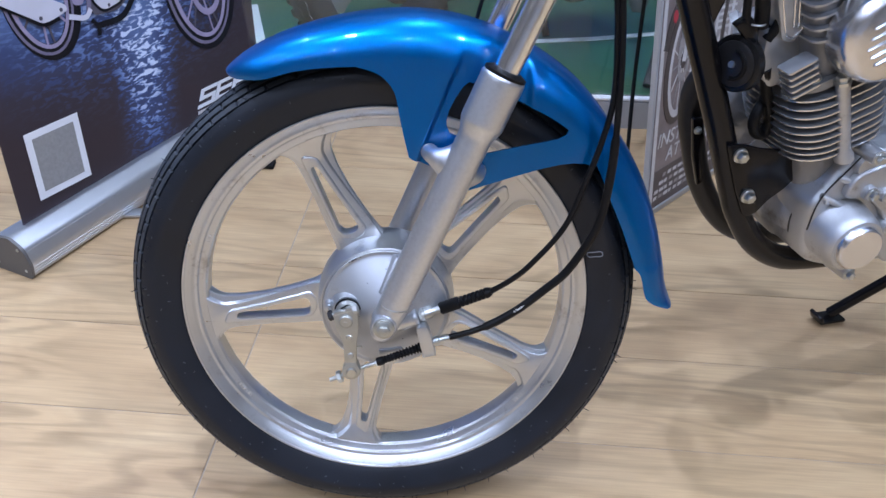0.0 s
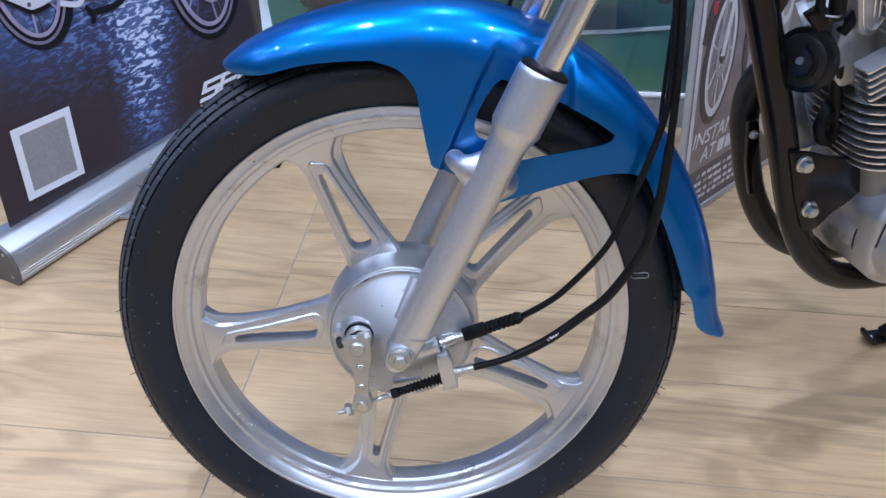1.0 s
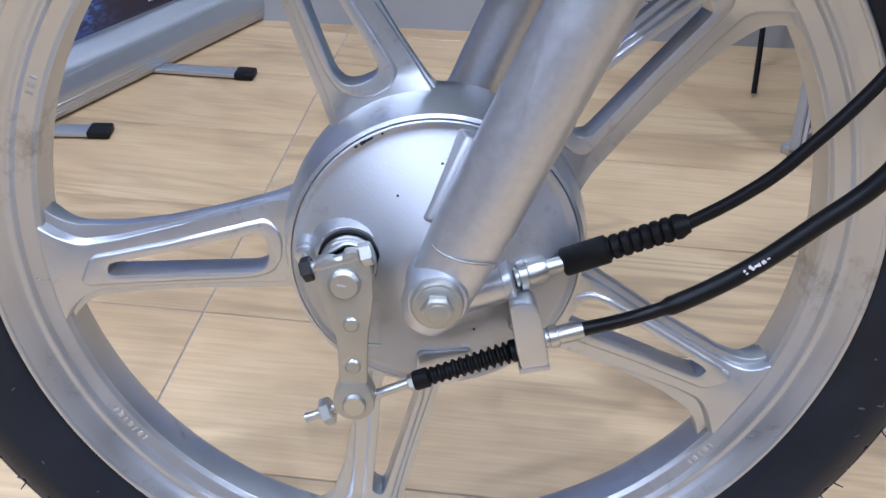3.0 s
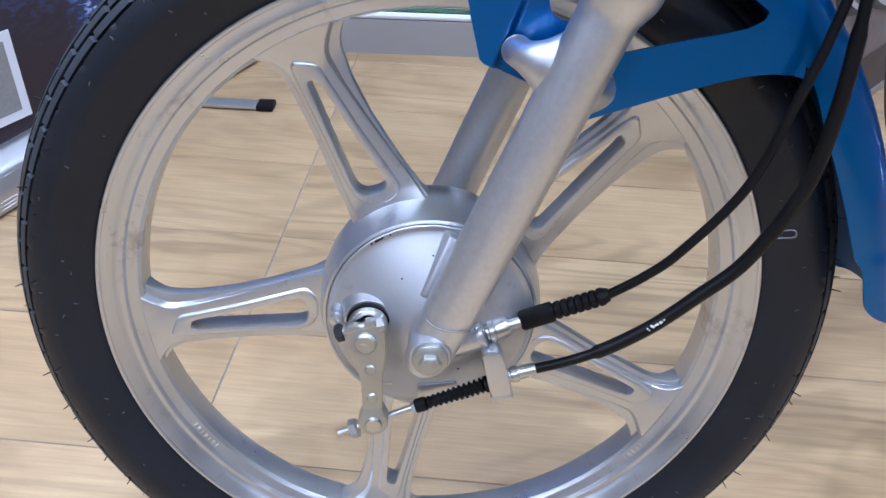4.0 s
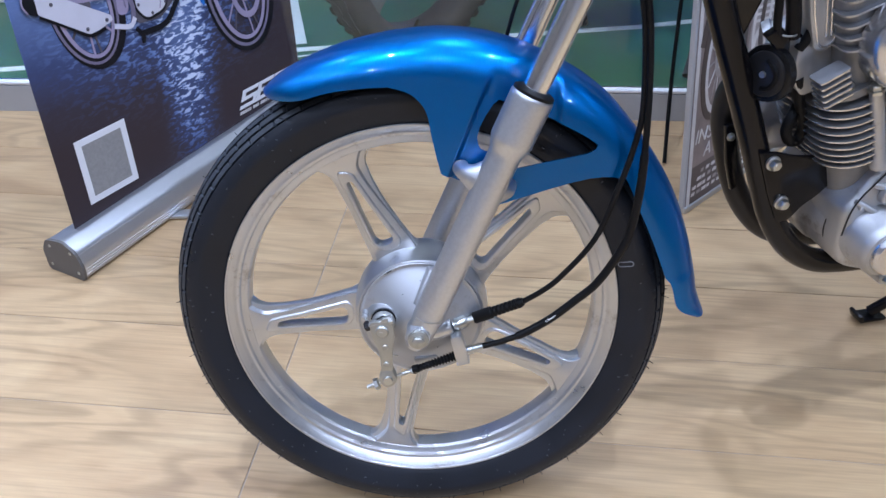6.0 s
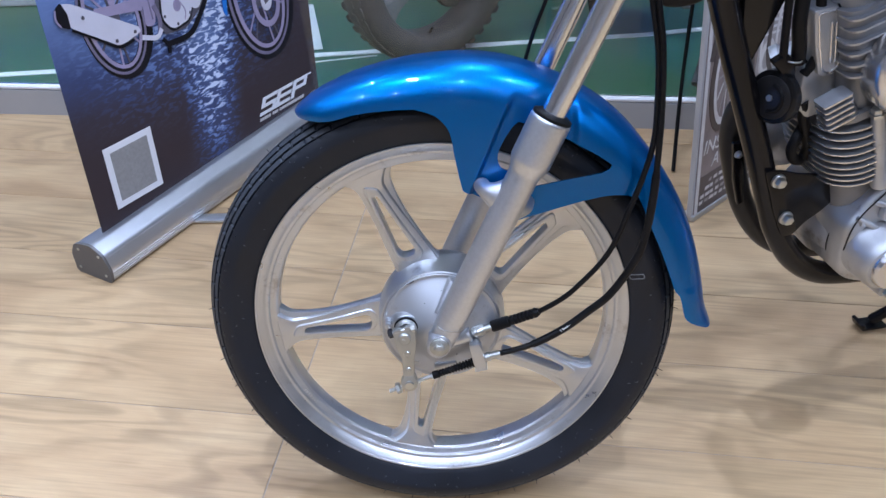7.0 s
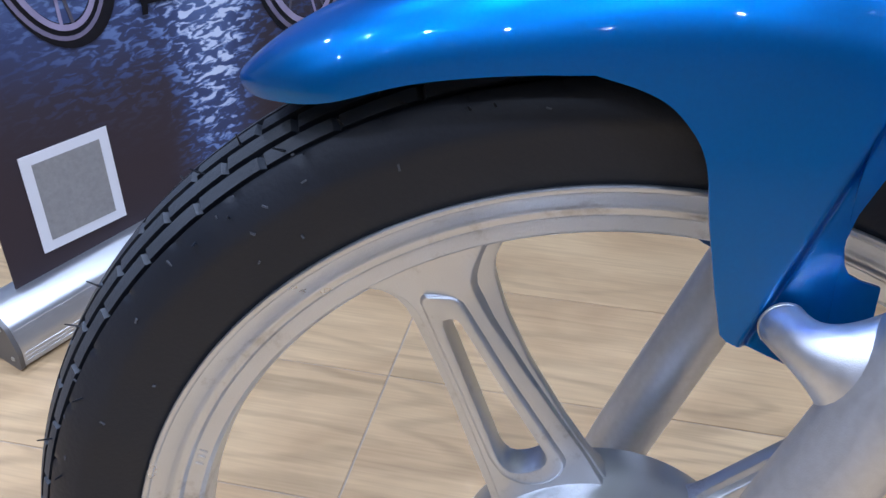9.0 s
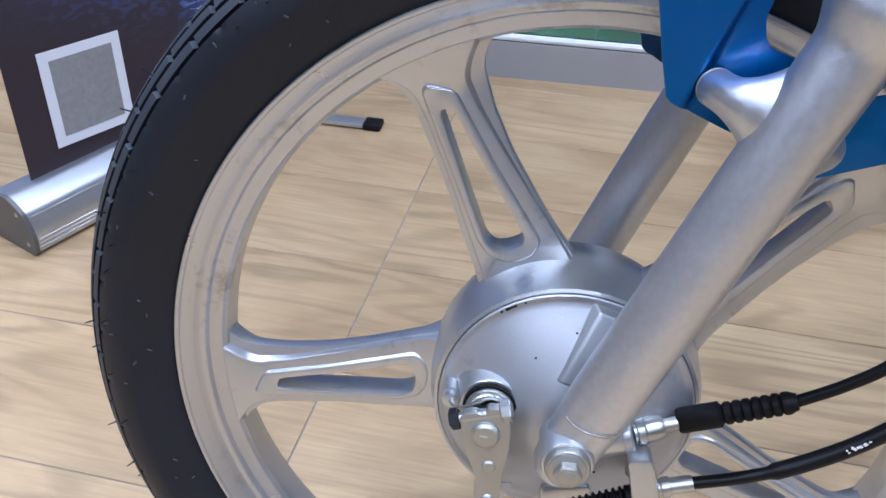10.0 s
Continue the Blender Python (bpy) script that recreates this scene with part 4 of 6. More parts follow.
# short fins at the near front corner, then the rounded fins above them
for k in range(5):
    z = 0.1865 + k * 0.0082
    bp("head_fin", fin(rrect(0.019, 0.012, 0.004), z, z + 0.0024, CYL @ pose(-0.039, -0.056, 0, 0, -5, 0)), [DARKCAST, POLISHED], engine)
for k in range(6):
    z = 0.234 + k * 0.0145
    bp("head_fin", fin(rrect(0.051 if k < 4 else 0.047, 0.062, 0.014), z, z + 0.0026, CYL @ Matrix.Translation((0.013, 0, 0))), [DARKCAST, CAST], engine)
# stud with its nut beside the fins
bp("stud_boss", turned((0.0790, -0.050, 0.5540), (0.1190, -0.048, 0.4480), [(0, 0.0080), (0.88, 0.0080), (0.93, 0.0110), (1, 0.0115)], 20), CAST, engine)
bp("stud_nut", turned((0.0770, -0.050, 0.5600), (0.0802, -0.050, 0.5500), [(0, 0.0060), (0.1, 0.0072), (0.6, 0.0072), (0.62, 0.0098), (1, 0.0098)], 6), ZINC, engine)
# bright cover on the far side, seen past the frame tube
bp("clutch_cover", turned((0.078, 0.112, 0.455), (0.076, 0.078, 0.457), [(0, 0.052), (0.5, 0.052), (0.8, 0.047), (1, 0.036)], 48), FORKM, engine, "pale silver clutch cover")
bm = slab(rrect(0.044, 0.050, 0.022), 0.315, 0.350, CYL @ Matrix.Translation((0.014, 0, 0)))
bp("rocker_cover", bm, DARKCAST, engine)
# side cover of the head, with ribs
cm = Matrix.Translation((0.103, 0.0, 0.610)) @ pose(0, 0, 0, 0, -19, 0)
bm = turned(cm @ Vector((0, -0.040, 0)), cm @ Vector((0, -0.079, 0)), [(0, 0.056), (0.55, 0.056), (0.75, 0.054), (0.92, 0.049), (1, 0.044)], 48)
cover = bp("head_cover", bm, POLISHED, engine, "polished round cam cover with ribs")
for k in range(5):
    z = -0.022 + 0.011 * k
    half = 0.034 - abs(k - 2) * 0.004
    bm = turned(cm @ Vector((-half, -0.0795, z)), cm @ Vector((half, -0.0795, z + 0.004)), [(0, 0.0006), (0.03, 0.0022), (0.97, 0.0022), (1, 0.0006)], 10)
    bp("rib", bm, POLISHED, engine)
hexbolt(cm @ Vector((-0.047, -0.058, -0.014)), (0, -1, 0), 0.0065, 0.010, engine, None)
hexbolt(cm @ Vector((0.046, -0.058, 0.016)), (0, -1, 0), 0.0065, 0.010, engine, None)
hexbolt(CYL @ Vector((-0.040, -0.055, 0.190)), CYL.to_3x3() @ Vector((0, 0, 1)), 0.0075, 0.011, engine, None)
# exhaust port and inlet, at the front of the head
bm = turned(CYL @ Vector((-0.045, 0.015, 0.236)), CYL @ Vector((-0.075, 0.030, 0.226)), [(0, 0.026), (0.7, 0.024), (0.72, 0.030), (1, 0.030)], 24)
bp("exhaust_port", bm, CAST, engine)
bm = plate(rounded([(0.000, 0.603), (0.046, 0.596), (0.058, 0.540), (0.020, 0.530), (0.004, 0.550)], 0.008), [], -0.004, 0.060, 0.004)
bp("port_block", bm, CAST, engine)
bm = plate(rounded([(-0.012, 0.672), (0.030, 0.676), (0.037, 0.640), (0.043, 0.600), (0.032, 0.587), (0.015, 0.591), (0.000, 0.630)], 0.006), [], -0.012, 0.024, 0.003)
bp("cam_chain_cover", bm, CAST, engine)
border = rounded([(-0.006, 0.668), (0.026, 0.671), (0.032, 0.640), (0.038, 0.603), (0.030, 0.593), (0.018, 0.597), (0.005, 0.631)], 0.005)
bp("cover_border", tube([(x, -0.0125, z) for x, z in border + border[:1]], 0.0013, 6, 1, smooth=False), POLISHED, engine)
for k in range(3):
    x = 0.014 + 0.0062 * k
    bp("rib", turned((x - 0.001, -0.0128, 0.658), (x + 0.0115, -0.0128, 0.606), [(0, 0.0005), (0.05, 0.0017), (0.95, 0.0017), (1, 0.0005)], 8), POLISHED, engine)
# crankcase
bm = bmesh.new()
prof = rounded([(0.100, 0.300), (0.092, 0.385), (0.108, 0.404), (0.132, 0.446), (0.230, 0.455), (0.42, 0.42), (0.45, 0.30), (0.40, 0.275), (0.17, 0.275)], 0.03, 6)
bm = plate(prof, [], -0.050, 0.105, 0.012, None, 3)
bp("crankcase", bm, CAST, engine, "cast aluminium crankcase")
bm = plate(rounded([(0.126, 0.395), (0.134, 0.428), (0.210, 0.448), (0.33, 0.42), (0.37, 0.33), (0.33, 0.280), (0.215, 0.280), (0.205, 0.360), (0.16, 0.395)], 0.035, 6), [], -0.062, -0.049, 0.004, None, 3)
bp("side_cover", bm, CAST, engine)
bm = turned((0.150, 0.09, 0.349), (0.139, -0.092, 0.345), [(0, 0.060), (0.10, 0.063), (0.36, 0.062), (0.40, 0.058), (0.44, 0.053), (0.58, 0.0500), (0.60, 0.0475), (0.93, 0.0400), (0.975, 0.0385), (1, 0.0350)], 64)
bp("generator_housing", bm, CAST, engine)
for s, r in ((0.59, 0.0492),):
    c = Vector((0.150, 0.09, 0.349)).lerp(Vector((0.139, -0.092, 0.345)), s)
    bm = tube([c + Vector((r * math.cos(t), 0, r * math.sin(t))) for t in (2 * math.pi * k / 36 for k in range(37))], 0.0009, 6, 1, smooth=False)
    bp("case_joint", bm, BLACKS, engine)
bm = turned((0.1395, -0.086, 0.345), (0.1385, -0.1015, 0.345), [(0, 0.0330), (0.5, 0.0305), (0.85, 0.0295), (1, 0.0272)], 56)
bp("round_cap", bm, POLISHED, engine, "pale round cover cap with a rim")
for x, z in ((0.158, 0.404), (0.187, 0.396), (0.150, 0.455), (0.166, 0.283), (0.206, 0.345)):
    bm = turned((x, -0.035, z), (x, -0.070, z), [(0, 0.0115), (0.85, 0.0100), (1, 0.0095)], 20)
    bp("bolt_boss", bm, CAST, engine)
    hexbolt((x, -0.069, z), (0, -1, 0), 0.0058, 0.009, engine, None)
bm = tube([(0.094, -0.0505, 0.352), (0.097, -0.0510, 0.385), (0.106, -0.0515, 0.407), (0.124, -0.0515, 0.428), (0.142, -0.0515, 0.449)], 0.0011, 6, 6)
bp("case_seam", bm, BLACKS, engine)

bm = turned((0.150, -0.030, 0.437), (0.150, -0.058, 0.437), [(0, 0.016), (0.8, 0.014), (1, 0.0125)], 24)
bp("case_boss", bm, CAST, engine)
for p0, p1 in (((0.104, -0.046, 0.398), (0.150, -0.066, 0.372)), ((0.120, -0.050, 0.422), (0.186, -0.064, 0.398))):
    bp("case_rib", turned(p0, p1, [(0, 0.0030), (0.06, 0.0042), (0.94, 0.0042), (1, 0.0030)], 10), CAST, engine)
bp("case_pin", turned((0.1115, -0.048, 0.3900), (0.1115, -0.0535, 0.3900), [(0, 0.0042), (0.8, 0.0040), (1, 0.0030)], 14), CAST, engine)

# engine hanger plate with bolts
bm = plate(rounded([(-0.016, 0.462), (0.010, 0.458), (0.036, 0.449), (0.110, 0.436), (0.119, 0.420), (0.085, 0.384), (0.066, 0.372), (0.050, 0.352), (0.034, 0.352), (0.012, 0.395)], 0.008), [], -0.002, 0.003, 0.001)
hanger = bp("engine_hanger", bm, BLACKP, label="black pressed steel engine hanger plate")
for x, z in ((0.005, 0.445), (0.031, 0.384), (0.105, 0.422)):
    hexbolt((x, -0.002, z), (0, -1, 0), 0.0072, 0.011, hanger, None)

# exhaust pipe, far side
bm = tube([(0.030, 0.035, 0.572), (0.004, 0.055, 0.548), (-0.006, 0.090, 0.505), (-0.004, 0.10, 0.460), (0.009, 0.10, 0.413), (0.034, 0.10, 0.349), (0.072, 0.10, 0.292), (0.115, 0.10, 0.257), (0.17, 0.10, 0.240), (0.26, 0.10, 0.232), (0.50, 0.10, 0.230)], 0.0165, 22, 8)
exhaust = bp("exhaust_pipe", bm, BLACKS, label="satin black exhaust pipe")
bm = plate(rounded([(-0.018, 0.462), (-0.004, 0.462), (0.006, 0.425), (0.018, 0.365), (0.010, 0.360), (-0.006, 0.405)], 0.003), [], 0.072, 0.078, 0.001)
bp("pipe_bracket", bm, BLACKP, exhaust)
hexbolt((-0.008, 0.072, 0.445), (0, -1, 0), 0.004, 0.006, exhaust, None)

# horn
hd = Vector((-0.93, -0.36, 0.08)).normalized()
hc = Vector((-0.022, 0.004, 0.564))
bm = turned(hc + hd * 0.012, hc - hd * 0.014, [(0, 0.028), (0.06, 0.0322), (0.3, 0.0330), (0.42, 0.0330), (0.55, 0.028), (0.9, 0.021), (1, 0.012)], 40)
horn = bp("horn", bm, PLASTIC, label="round black horn with a metal centre screw")
bm = turned(hc + hd * 0.0115, hc + hd * 0.0150, [(0, 0.0262), (0.6, 0.0258), (1, 0.0236)], 40)
bp("horn_face", bm, BLACKS, horn)
bm = turned(hc + hd * 0.0140, hc + hd * 0.0175, [(0, 0.0042), (1, 0.0036)], 14)
bp("centre_screw", bm, STEEL, horn)
side = hd.cross(Vector((0, 0, 1))).normalized()
upv = side.cross(hd)
bm = tube([hc + hd * 0.0152 + 0.0165 * (math.cos(radians(a)) * side + math.sin(radians(a)) * upv) for a in range(95, 266, 17)], 0.0028, 8, 3)
bp("horn_slot", bm, RUBBER, horn)
bm = tube([(-0.008, 0.02, 0.595), (0.004, 0.008, 0.603), (0.012, 0.004, 0.588), (0.006, 0.004, 0.570)], 0.004, 8, 5)
bp("horn_bracket", bm, BLACKP, horn)

# hoses and wires
part("breather_hose", tube([(0.012, 0.0, 0.555), (0.026, 0.006, 0.524), (0.040, 0.010, 0.498), (0.0475, 0.012, 0.478), (0.043, 0.012, 0.463), (0.030, 0.010, 0.466), (0.021, 0.008, 0.482), (0.026, 0.010, 0.498), (0.040, 0.02, 0.508)], 0.0068, 12, 8), RUBBER, motorcycle, "looped black rubber hose", BIKE)
part("wiring_loom", tube([(0.000, 0.0, 0.69), (0.006, -0.004, 0.650), (0.012, -0.004, 0.612), (0.004, 0.0, 0.590)], 0.006, 10, 6), RUBBER, motorcycle, m=BIKE)
part("wiring_loom", tube([(0.036, 0.0, 0.70), (0.034, 0.0, 0.655), (0.030, 0.002, 0.622), (0.020, 0.004, 0.600)], 0.0095, 12, 6), RUBBER, motorcycle, m=BIKE)
part("wire", tube([(0.024, -0.008, 0.610), (0.036, -0.010, 0.606), (0.044, -0.008, 0.612), (0.050, -0.006, 0.604)], 0.0011, 6, 6), ZINC, motorcycle, m=BIKE)
bm = turned((0.052, 0.0, 0.715), (0.082, 0.0, 0.690), [(0, 0.010), (0.2, 0.022), (0.5, 0.026), (0.8, 0.020), (1, 0.012)], 24)
part("carburettor_bowl", bm, POLISHED, motorcycle, "bright carburettor body under the tank", BIKE)
part("fuel_hose", tube([(0.045, -0.01, 0.73), (0.028, -0.012, 0.70), (0.022, -0.010, 0.672), (0.034, -0.008, 0.658), (0.046, -0.004, 0.668)], 0.0042, 10, 8), RUBBER, motorcycle, m=BIKE)
part("bracket_strip", box(0.075, 0.010, 0.012, 0.002, pose(0.085, 0.0, 0.662, 0, -8, 0)), ZINC, motorcycle, m=BIKE)
part("horn_lead", tube([(-0.040, 0.0, 0.690), (-0.036, -0.002, 0.650), (-0.031, -0.002, 0.618), (-0.022, 0.0, 0.600)], 0.0048, 10, 6), RUBBER, motorcycle, m=BIKE)
part("intake_hose", tube([(-0.022, 0.0, 0.685), (-0.020, -0.002, 0.655), (-0.013, -0.002, 0.628), (-0.008, 0.0, 0.606)], 0.0085, 12, 6), RUBBER, motorcycle, m=BIKE)
part("hose_clip", tube([(-0.0165 + 0.0095 * math.cos(t), -0.002 + 0.0095 * math.sin(t), 0.6115) for t in (0.5 * k for k in range(13))], 0.0011, 6, 2), ZINC, motorcycle, m=BIKE)
bm = plate(rounded([(-0.046, 0.612), (-0.028, 0.622), (-0.014, 0.606), (-0.010, 0.584), (-0.020, 0.580), (-0.030, 0.598)], 0.004), [], -0.006, 0.004, 0.0012)
part("horn_mount", bm, BLACKP, motorcycle, m=BIKE)

# stand
fx, fy = 0.389, 0.130
bm = tube([(fx - 0.004, fy, 0.016), (fx + 0.045, fy - 0.03, 0.085), (fx + 0.11, fy - 0.075, 0.185), (fx + 0.14, fy - 0.09, 0.24)], 0.0095, 14, 6)
stand = bp("stand", bm, BLACKP, label="black steel stand leg with foot plate")
bm = box(0.052, 0.030, 0.006, 0.002, pose(fx - 0.004, fy, 0.0065, 0, 4, 0))
box(0.007, 0.030, 0.016, 0.002, pose(fx - 0.029, fy, 0.013, 0, -25, 0), bm)
bp("foot_plate", bm, BLACKP, stand)

# front indicator, headlamp bracket and hoses by the fork
ic = Vector((0.182, -0.128, 0.7535))
idr = Vector((0.10, -1.0, 0.18)).normalized()
bm = turned(ic - idr * 0.045, ic, [(0, 0.012), (0.25, 0.020), (0.7, 0.0305), (0.93, 0.0318), (1, 0.0312)], 40)
indicator = part("indicator", bm, CHROME, motorcycle, "round amber indicator in a chrome bowl", WH)
bm = turned(ic - idr * 0.001, ic + idr * 0.0062, [(0, 0.0286), (0.5, 0.0284), (0.75, 0.0262), (0.92, 0.018), (1, 0.006)], 48)
part("lens", bm, AMBER, indicator, "amber lens")
part("lens_rim", turned(ic - idr * 0.001, ic + idr * 0.0030, [(0, 0.0306), (0.6, 0.0304), (1, 0.0284)], 48), mat("dark_amber_rim", (0.25, 0.035, 0.004), 0.3), indicator)
part("bezel", turned(ic - idr * 0.006, ic + idr * 0.0016, [(0, 0.0318), (0.3, 0.0334), (0.8, 0.0334), (1, 0.0320)], 48), CHROME, indicator, "bright chrome bezel")
part("indicator_stalk", rod(ic - idr * 0.044, ic - idr * 0.075, 0.0075, 14), BLACKP, indicator)
part("bracket_bolt", rod((0.212, -0.105, 0.738), (0.222, -0.085, 0.735), 0.008, 6, bevel=0.001), ZINC, indicator)
bm = tube([(0.108, -0.045, 0.80), (0.115, -0.04, 0.768), (0.119, -0.028, 0.735), (0.138, -0.020, 0.715), (0.170, -0.016, 0.717), (0.20, -0.01, 0.72)], 0.0095, 14, 8, radii=lambda s: 0.0092 + 0.0009 * math.sin(s * 150))
part("ribbed_hose", bm, RUBBER, motorcycle, "ribbed black wiring sleeve", WH)
part("hose", tube([(0.225, -0.035, 0.712), (0.25, -0.025, 0.700), (0.285, -0.015, 0.706), (0.31, 0.0, 0.73)], 0.0095, 14, 8), RUBBER, motorcycle, m=WH)
bm = box(0.075, 0.12, 0.05, 0.012, pose(0.150, -0.01, 0.800, 0, 23, 0))
part("lower_fork_clamp", bm, BLACKP, motorcycle, m=WH)
part("lamp_bracket", tube([(0.20, -0.085, 0.80), (0.215, -0.075, 0.768), (0.235, -0.06, 0.745), (0.275, -0.03, 0.745)], 0.008, 10, 6), BLACKP, motorcycle, m=WH)
for k in range(4):
    part("wire", tube([(0.105 + 0.012 * k, -0.06 + 0.01 * k, 0.82), (0.118 + 0.012 * k, -0.055 + 0.012 * k, 0.785 - 0.004 * k), (0.140 + 0.011 * k, -0.05 + 0.01 * k, 0.766), (0.165 + 0.008 * k, -0.045, 0.790)], 0.0042, 8, 6), RUBBER, motorcycle, m=WH)

# ---- roll-up banner ----
E1 = Vector((0.46, 0.888, 0)).normalized()
BACK = Vector((-0.888, 0.46, 0)).normalized()
CS = Matrix(((E1.x, BACK.x, 0, -0.6427), (E1.y, BACK.y, 0, 0.4792), (0, 0, 1, 0), (0, 0, 0, 1)))   # along, back, up from the front corner
banner = tagged(empty("banner_stand", CS), "dark roll-up banner with a printed motorcycle in a silver cassette stand", "banner")


def bpart(name, bm, material, parent=None, label="", m=None, smooth=True):
    ob = part(name, bm, material, parent or banner, label, smooth=smooth)
    ob.matrix_local = m or Matrix.Identity(4)
    return ob


sec = rounded([(0.004, 0.004), (0.0, 0.030), (0.012, 0.062), (0.038, 0.076), (0.046, 0.076), (0.082, 0.070), (0.096, 0.045), (0.094, 0.006), (0.088, 0.002), (0.010, 0.002)], 0.008, 4)


def along(sec, x0, x1):
    bm = bmesh.new()
    a = [bm.verts.new((x0, y, z)) for y, z in sec]
    b = [bm.verts.new((x1, y, z)) for y, z in sec]
    n = len(sec)
    for i in range(n):
        bm.faces.new((a[i], b[i], b[(i + 1) % n], a[(i + 1) % n]))
    bm.faces.new(list(reversed(a)))
    bm.faces.new(b)
    bmesh.ops.recalc_face_normals(bm, faces=bm.faces)
    return bm


cassette = bpart("cassette", along(sec, 0.006, 0.764), CASSET, None, "silver ribbed aluminium cassette")
for z in (0.012, 0.018, 0.024, 0.036, 0.042, 0.048, 0.054):
    y = -0.0002 + (0.002 if z > 0.03 else 0.001)
    bm = box(0.752, 0.0024, 0.0022, 0.0006, pose(0.385, y + (z - 0.03) * (0.35 if z > 0.03 else -0.12), z), None, 1)
    bpart("rib", bm, CASSET, cassette)
for x in (0.0, 0.764):
    cap = bpart("end_cap", along([(0.048 + (y - 0.048) * 1.03, 0.038 + (z - 0.038) * 1.03) for y, z in sec], x, x + 0.006), CAPM, None, "dark taupe end cap")
    for y, z in ((0.014, 0.016), (0.082, 0.016), (0.022, 0.058), (0.074, 0.060)):
        xx = -0.0005 if x == 0 else x + 0.0065
        bpart("screw", turned((xx + 0.002, y, z), (xx - 0.0012, y, z), [(0, 0.0032), (0.7, 0.0032), (1, 0.0022)], 12), ZINC, cap)


def wet_road():
    """Printed night scene: blue sky haze above, a bright wet streak, dark foreground."""
    m = bpy.data.materials.new("printed_wet_road")
    m.use_nodes = True
    nt, b = m.node_tree, m.node_tree.nodes["Principled BSDF"]
    L = nt.links
    tc = nt.nodes.new("ShaderNodeTexCoord")
    sep = nt.nodes.new("ShaderNodeSeparateXYZ")
    L.new(tc.outputs["Object"], sep.inputs[0])

    def rng(src, a, bb, c=0.0, d=1.0):
        n = nt.nodes.new("ShaderNodeMapRange")
        n.interpolation_type = "SMOOTHSTEP"
        n.inputs[1].default_value, n.inputs[2].default_value, n.inputs[3].default_value, n.inputs[4].default_value = a, bb, c, d
        L.new(src, n.inputs[0])
        return n.outputs[0]

    def op(kind, a, bb):
        n = nt.nodes.new("ShaderNodeMath")
        n.operation = kind
        for i, v in enumerate((a, bb)):
            if isinstance(v, float):
                n.inputs[i].default_value = v
            else:
                L.new(v, n.inputs[i])
        return n.outputs[0]

    mp = nt.nodes.new("ShaderNodeMapping")
    mp.inputs["Scale"].default_value = (46, 1, 120)
    mp.inputs["Rotation"].default_value = (0, 0.12, 0)
    L.new(tc.outputs["Object"], mp.inputs[0])
    n1 = nt.nodes.new("ShaderNodeTexNoise")
    n1.inputs["Scale"].default_value, n1.inputs["Detail"].default_value = 1.0, 8
    n1.inputs["Distortion"].default_value = 0.8
    L.new(mp.outputs[0], n1.inputs["Vector"])
    n2 = nt.nodes.new("ShaderNodeTexNoise")
    n2.inputs["Scale"].default_value, n2.inputs["Detail"].default_value = 7.0, 5
    L.new(tc.outputs["Object"], n2.inputs["Vector"])
    glints = rng(n1.outputs["Fac"], 0.46, 0.62)
    # streak: a band that widens upwards, centred along the banner
    cx = op("SUBTRACT", sep.outputs[0], 0.362)
    lean = op("MULTIPLY", op("SUBTRACT", sep.outputs[2], 0.2), 0.10)
    dist = op("ABSOLUTE", op("SUBTRACT", cx, lean), 0.0)
    streak = op("MULTIPLY", rng(dist, 0.105, 0.012), rng(sep.outputs[2], -0.03, 0.15))
    wide = op("MULTIPLY", rng(dist, 0.42, 0.08), rng(sep.outputs[2], 0.10, 0.34))
    left = rng(sep.outputs[0], 0.50, 0.04)
    top = op("MULTIPLY", rng(sep.outputs[2], 0.16, 0.50), left)
    light = op("ADD", op("MULTIPLY", streak, op("ADD", op("MULTIPLY", glints, 0.56), 0.27)), op("MULTIPLY", wide, op("ADD", op("MULTIPLY", glints, 0.40), 0.15)))
    light = op("ADD", light, op("MULTIPLY", top, op("ADD", op("MULTIPLY", n2.outputs["Fac"], 0.24), 0.44)))
    ramp = nt.nodes.new("ShaderNodeValToRGB")
    el = ramp.color_ramp.elements
    el[0].position, el[0].color = 0.0, (0.042, 0.031, 0.036, 1)
    el[1].position, el[1].color = 1.0, (0.62, 0.71, 0.88, 1)
    for pos, col in ((0.10, (0.046, 0.040, 0.055)), (0.30, (0.050, 0.070, 0.160)), (0.58, (0.15, 0.23, 0.46))):
        el.new(pos).color = (*col, 1)
    L.new(light, ramp.inputs[0])
    L.new(ramp.outputs[0], b.inputs["Base Color"])
    b.inputs["Roughness"].default_value = 0.5
    b.inputs["Specular IOR Level"].default_value = 0.2
    return m


WET = wet_road()
LEANB = pose(0.046, 0.052, 0.052) @ pose(0, 0, 0, -3.3, 0, 0) @ pose(0, 0, 0, 0, 2.7, 0)      # the sheet leans back a little; x along it, z up it
bm = box(0.725, 0.0012, 1.95, 0, pose(0.3625, 0, 0.975))
sheet = bpart("sheet", bm, WET, None, "printed vinyl sheet, blue night road", LEANB, smooth=False)
bm = along([(0.0, 0.0), (0.02, 0.0), (0.02, 0.03), (0.0, 0.03)], 0.0, 0.725)
bpart("top_rail", bm, CASSET, None, m=LEANB @ pose(0, -0.008, 1.94))
bpart("pole", rod((0.37, 0.07, 0.06), (0.37 + 0.09, 0.07 + 0.115, 2.02), 0.009, 12), CASSET)


def flat(outline, holes=(), depth=0.0008, lift=0.0):
    return plate(outline, holes, -0.0012 - lift - depth, -0.0010 - lift)


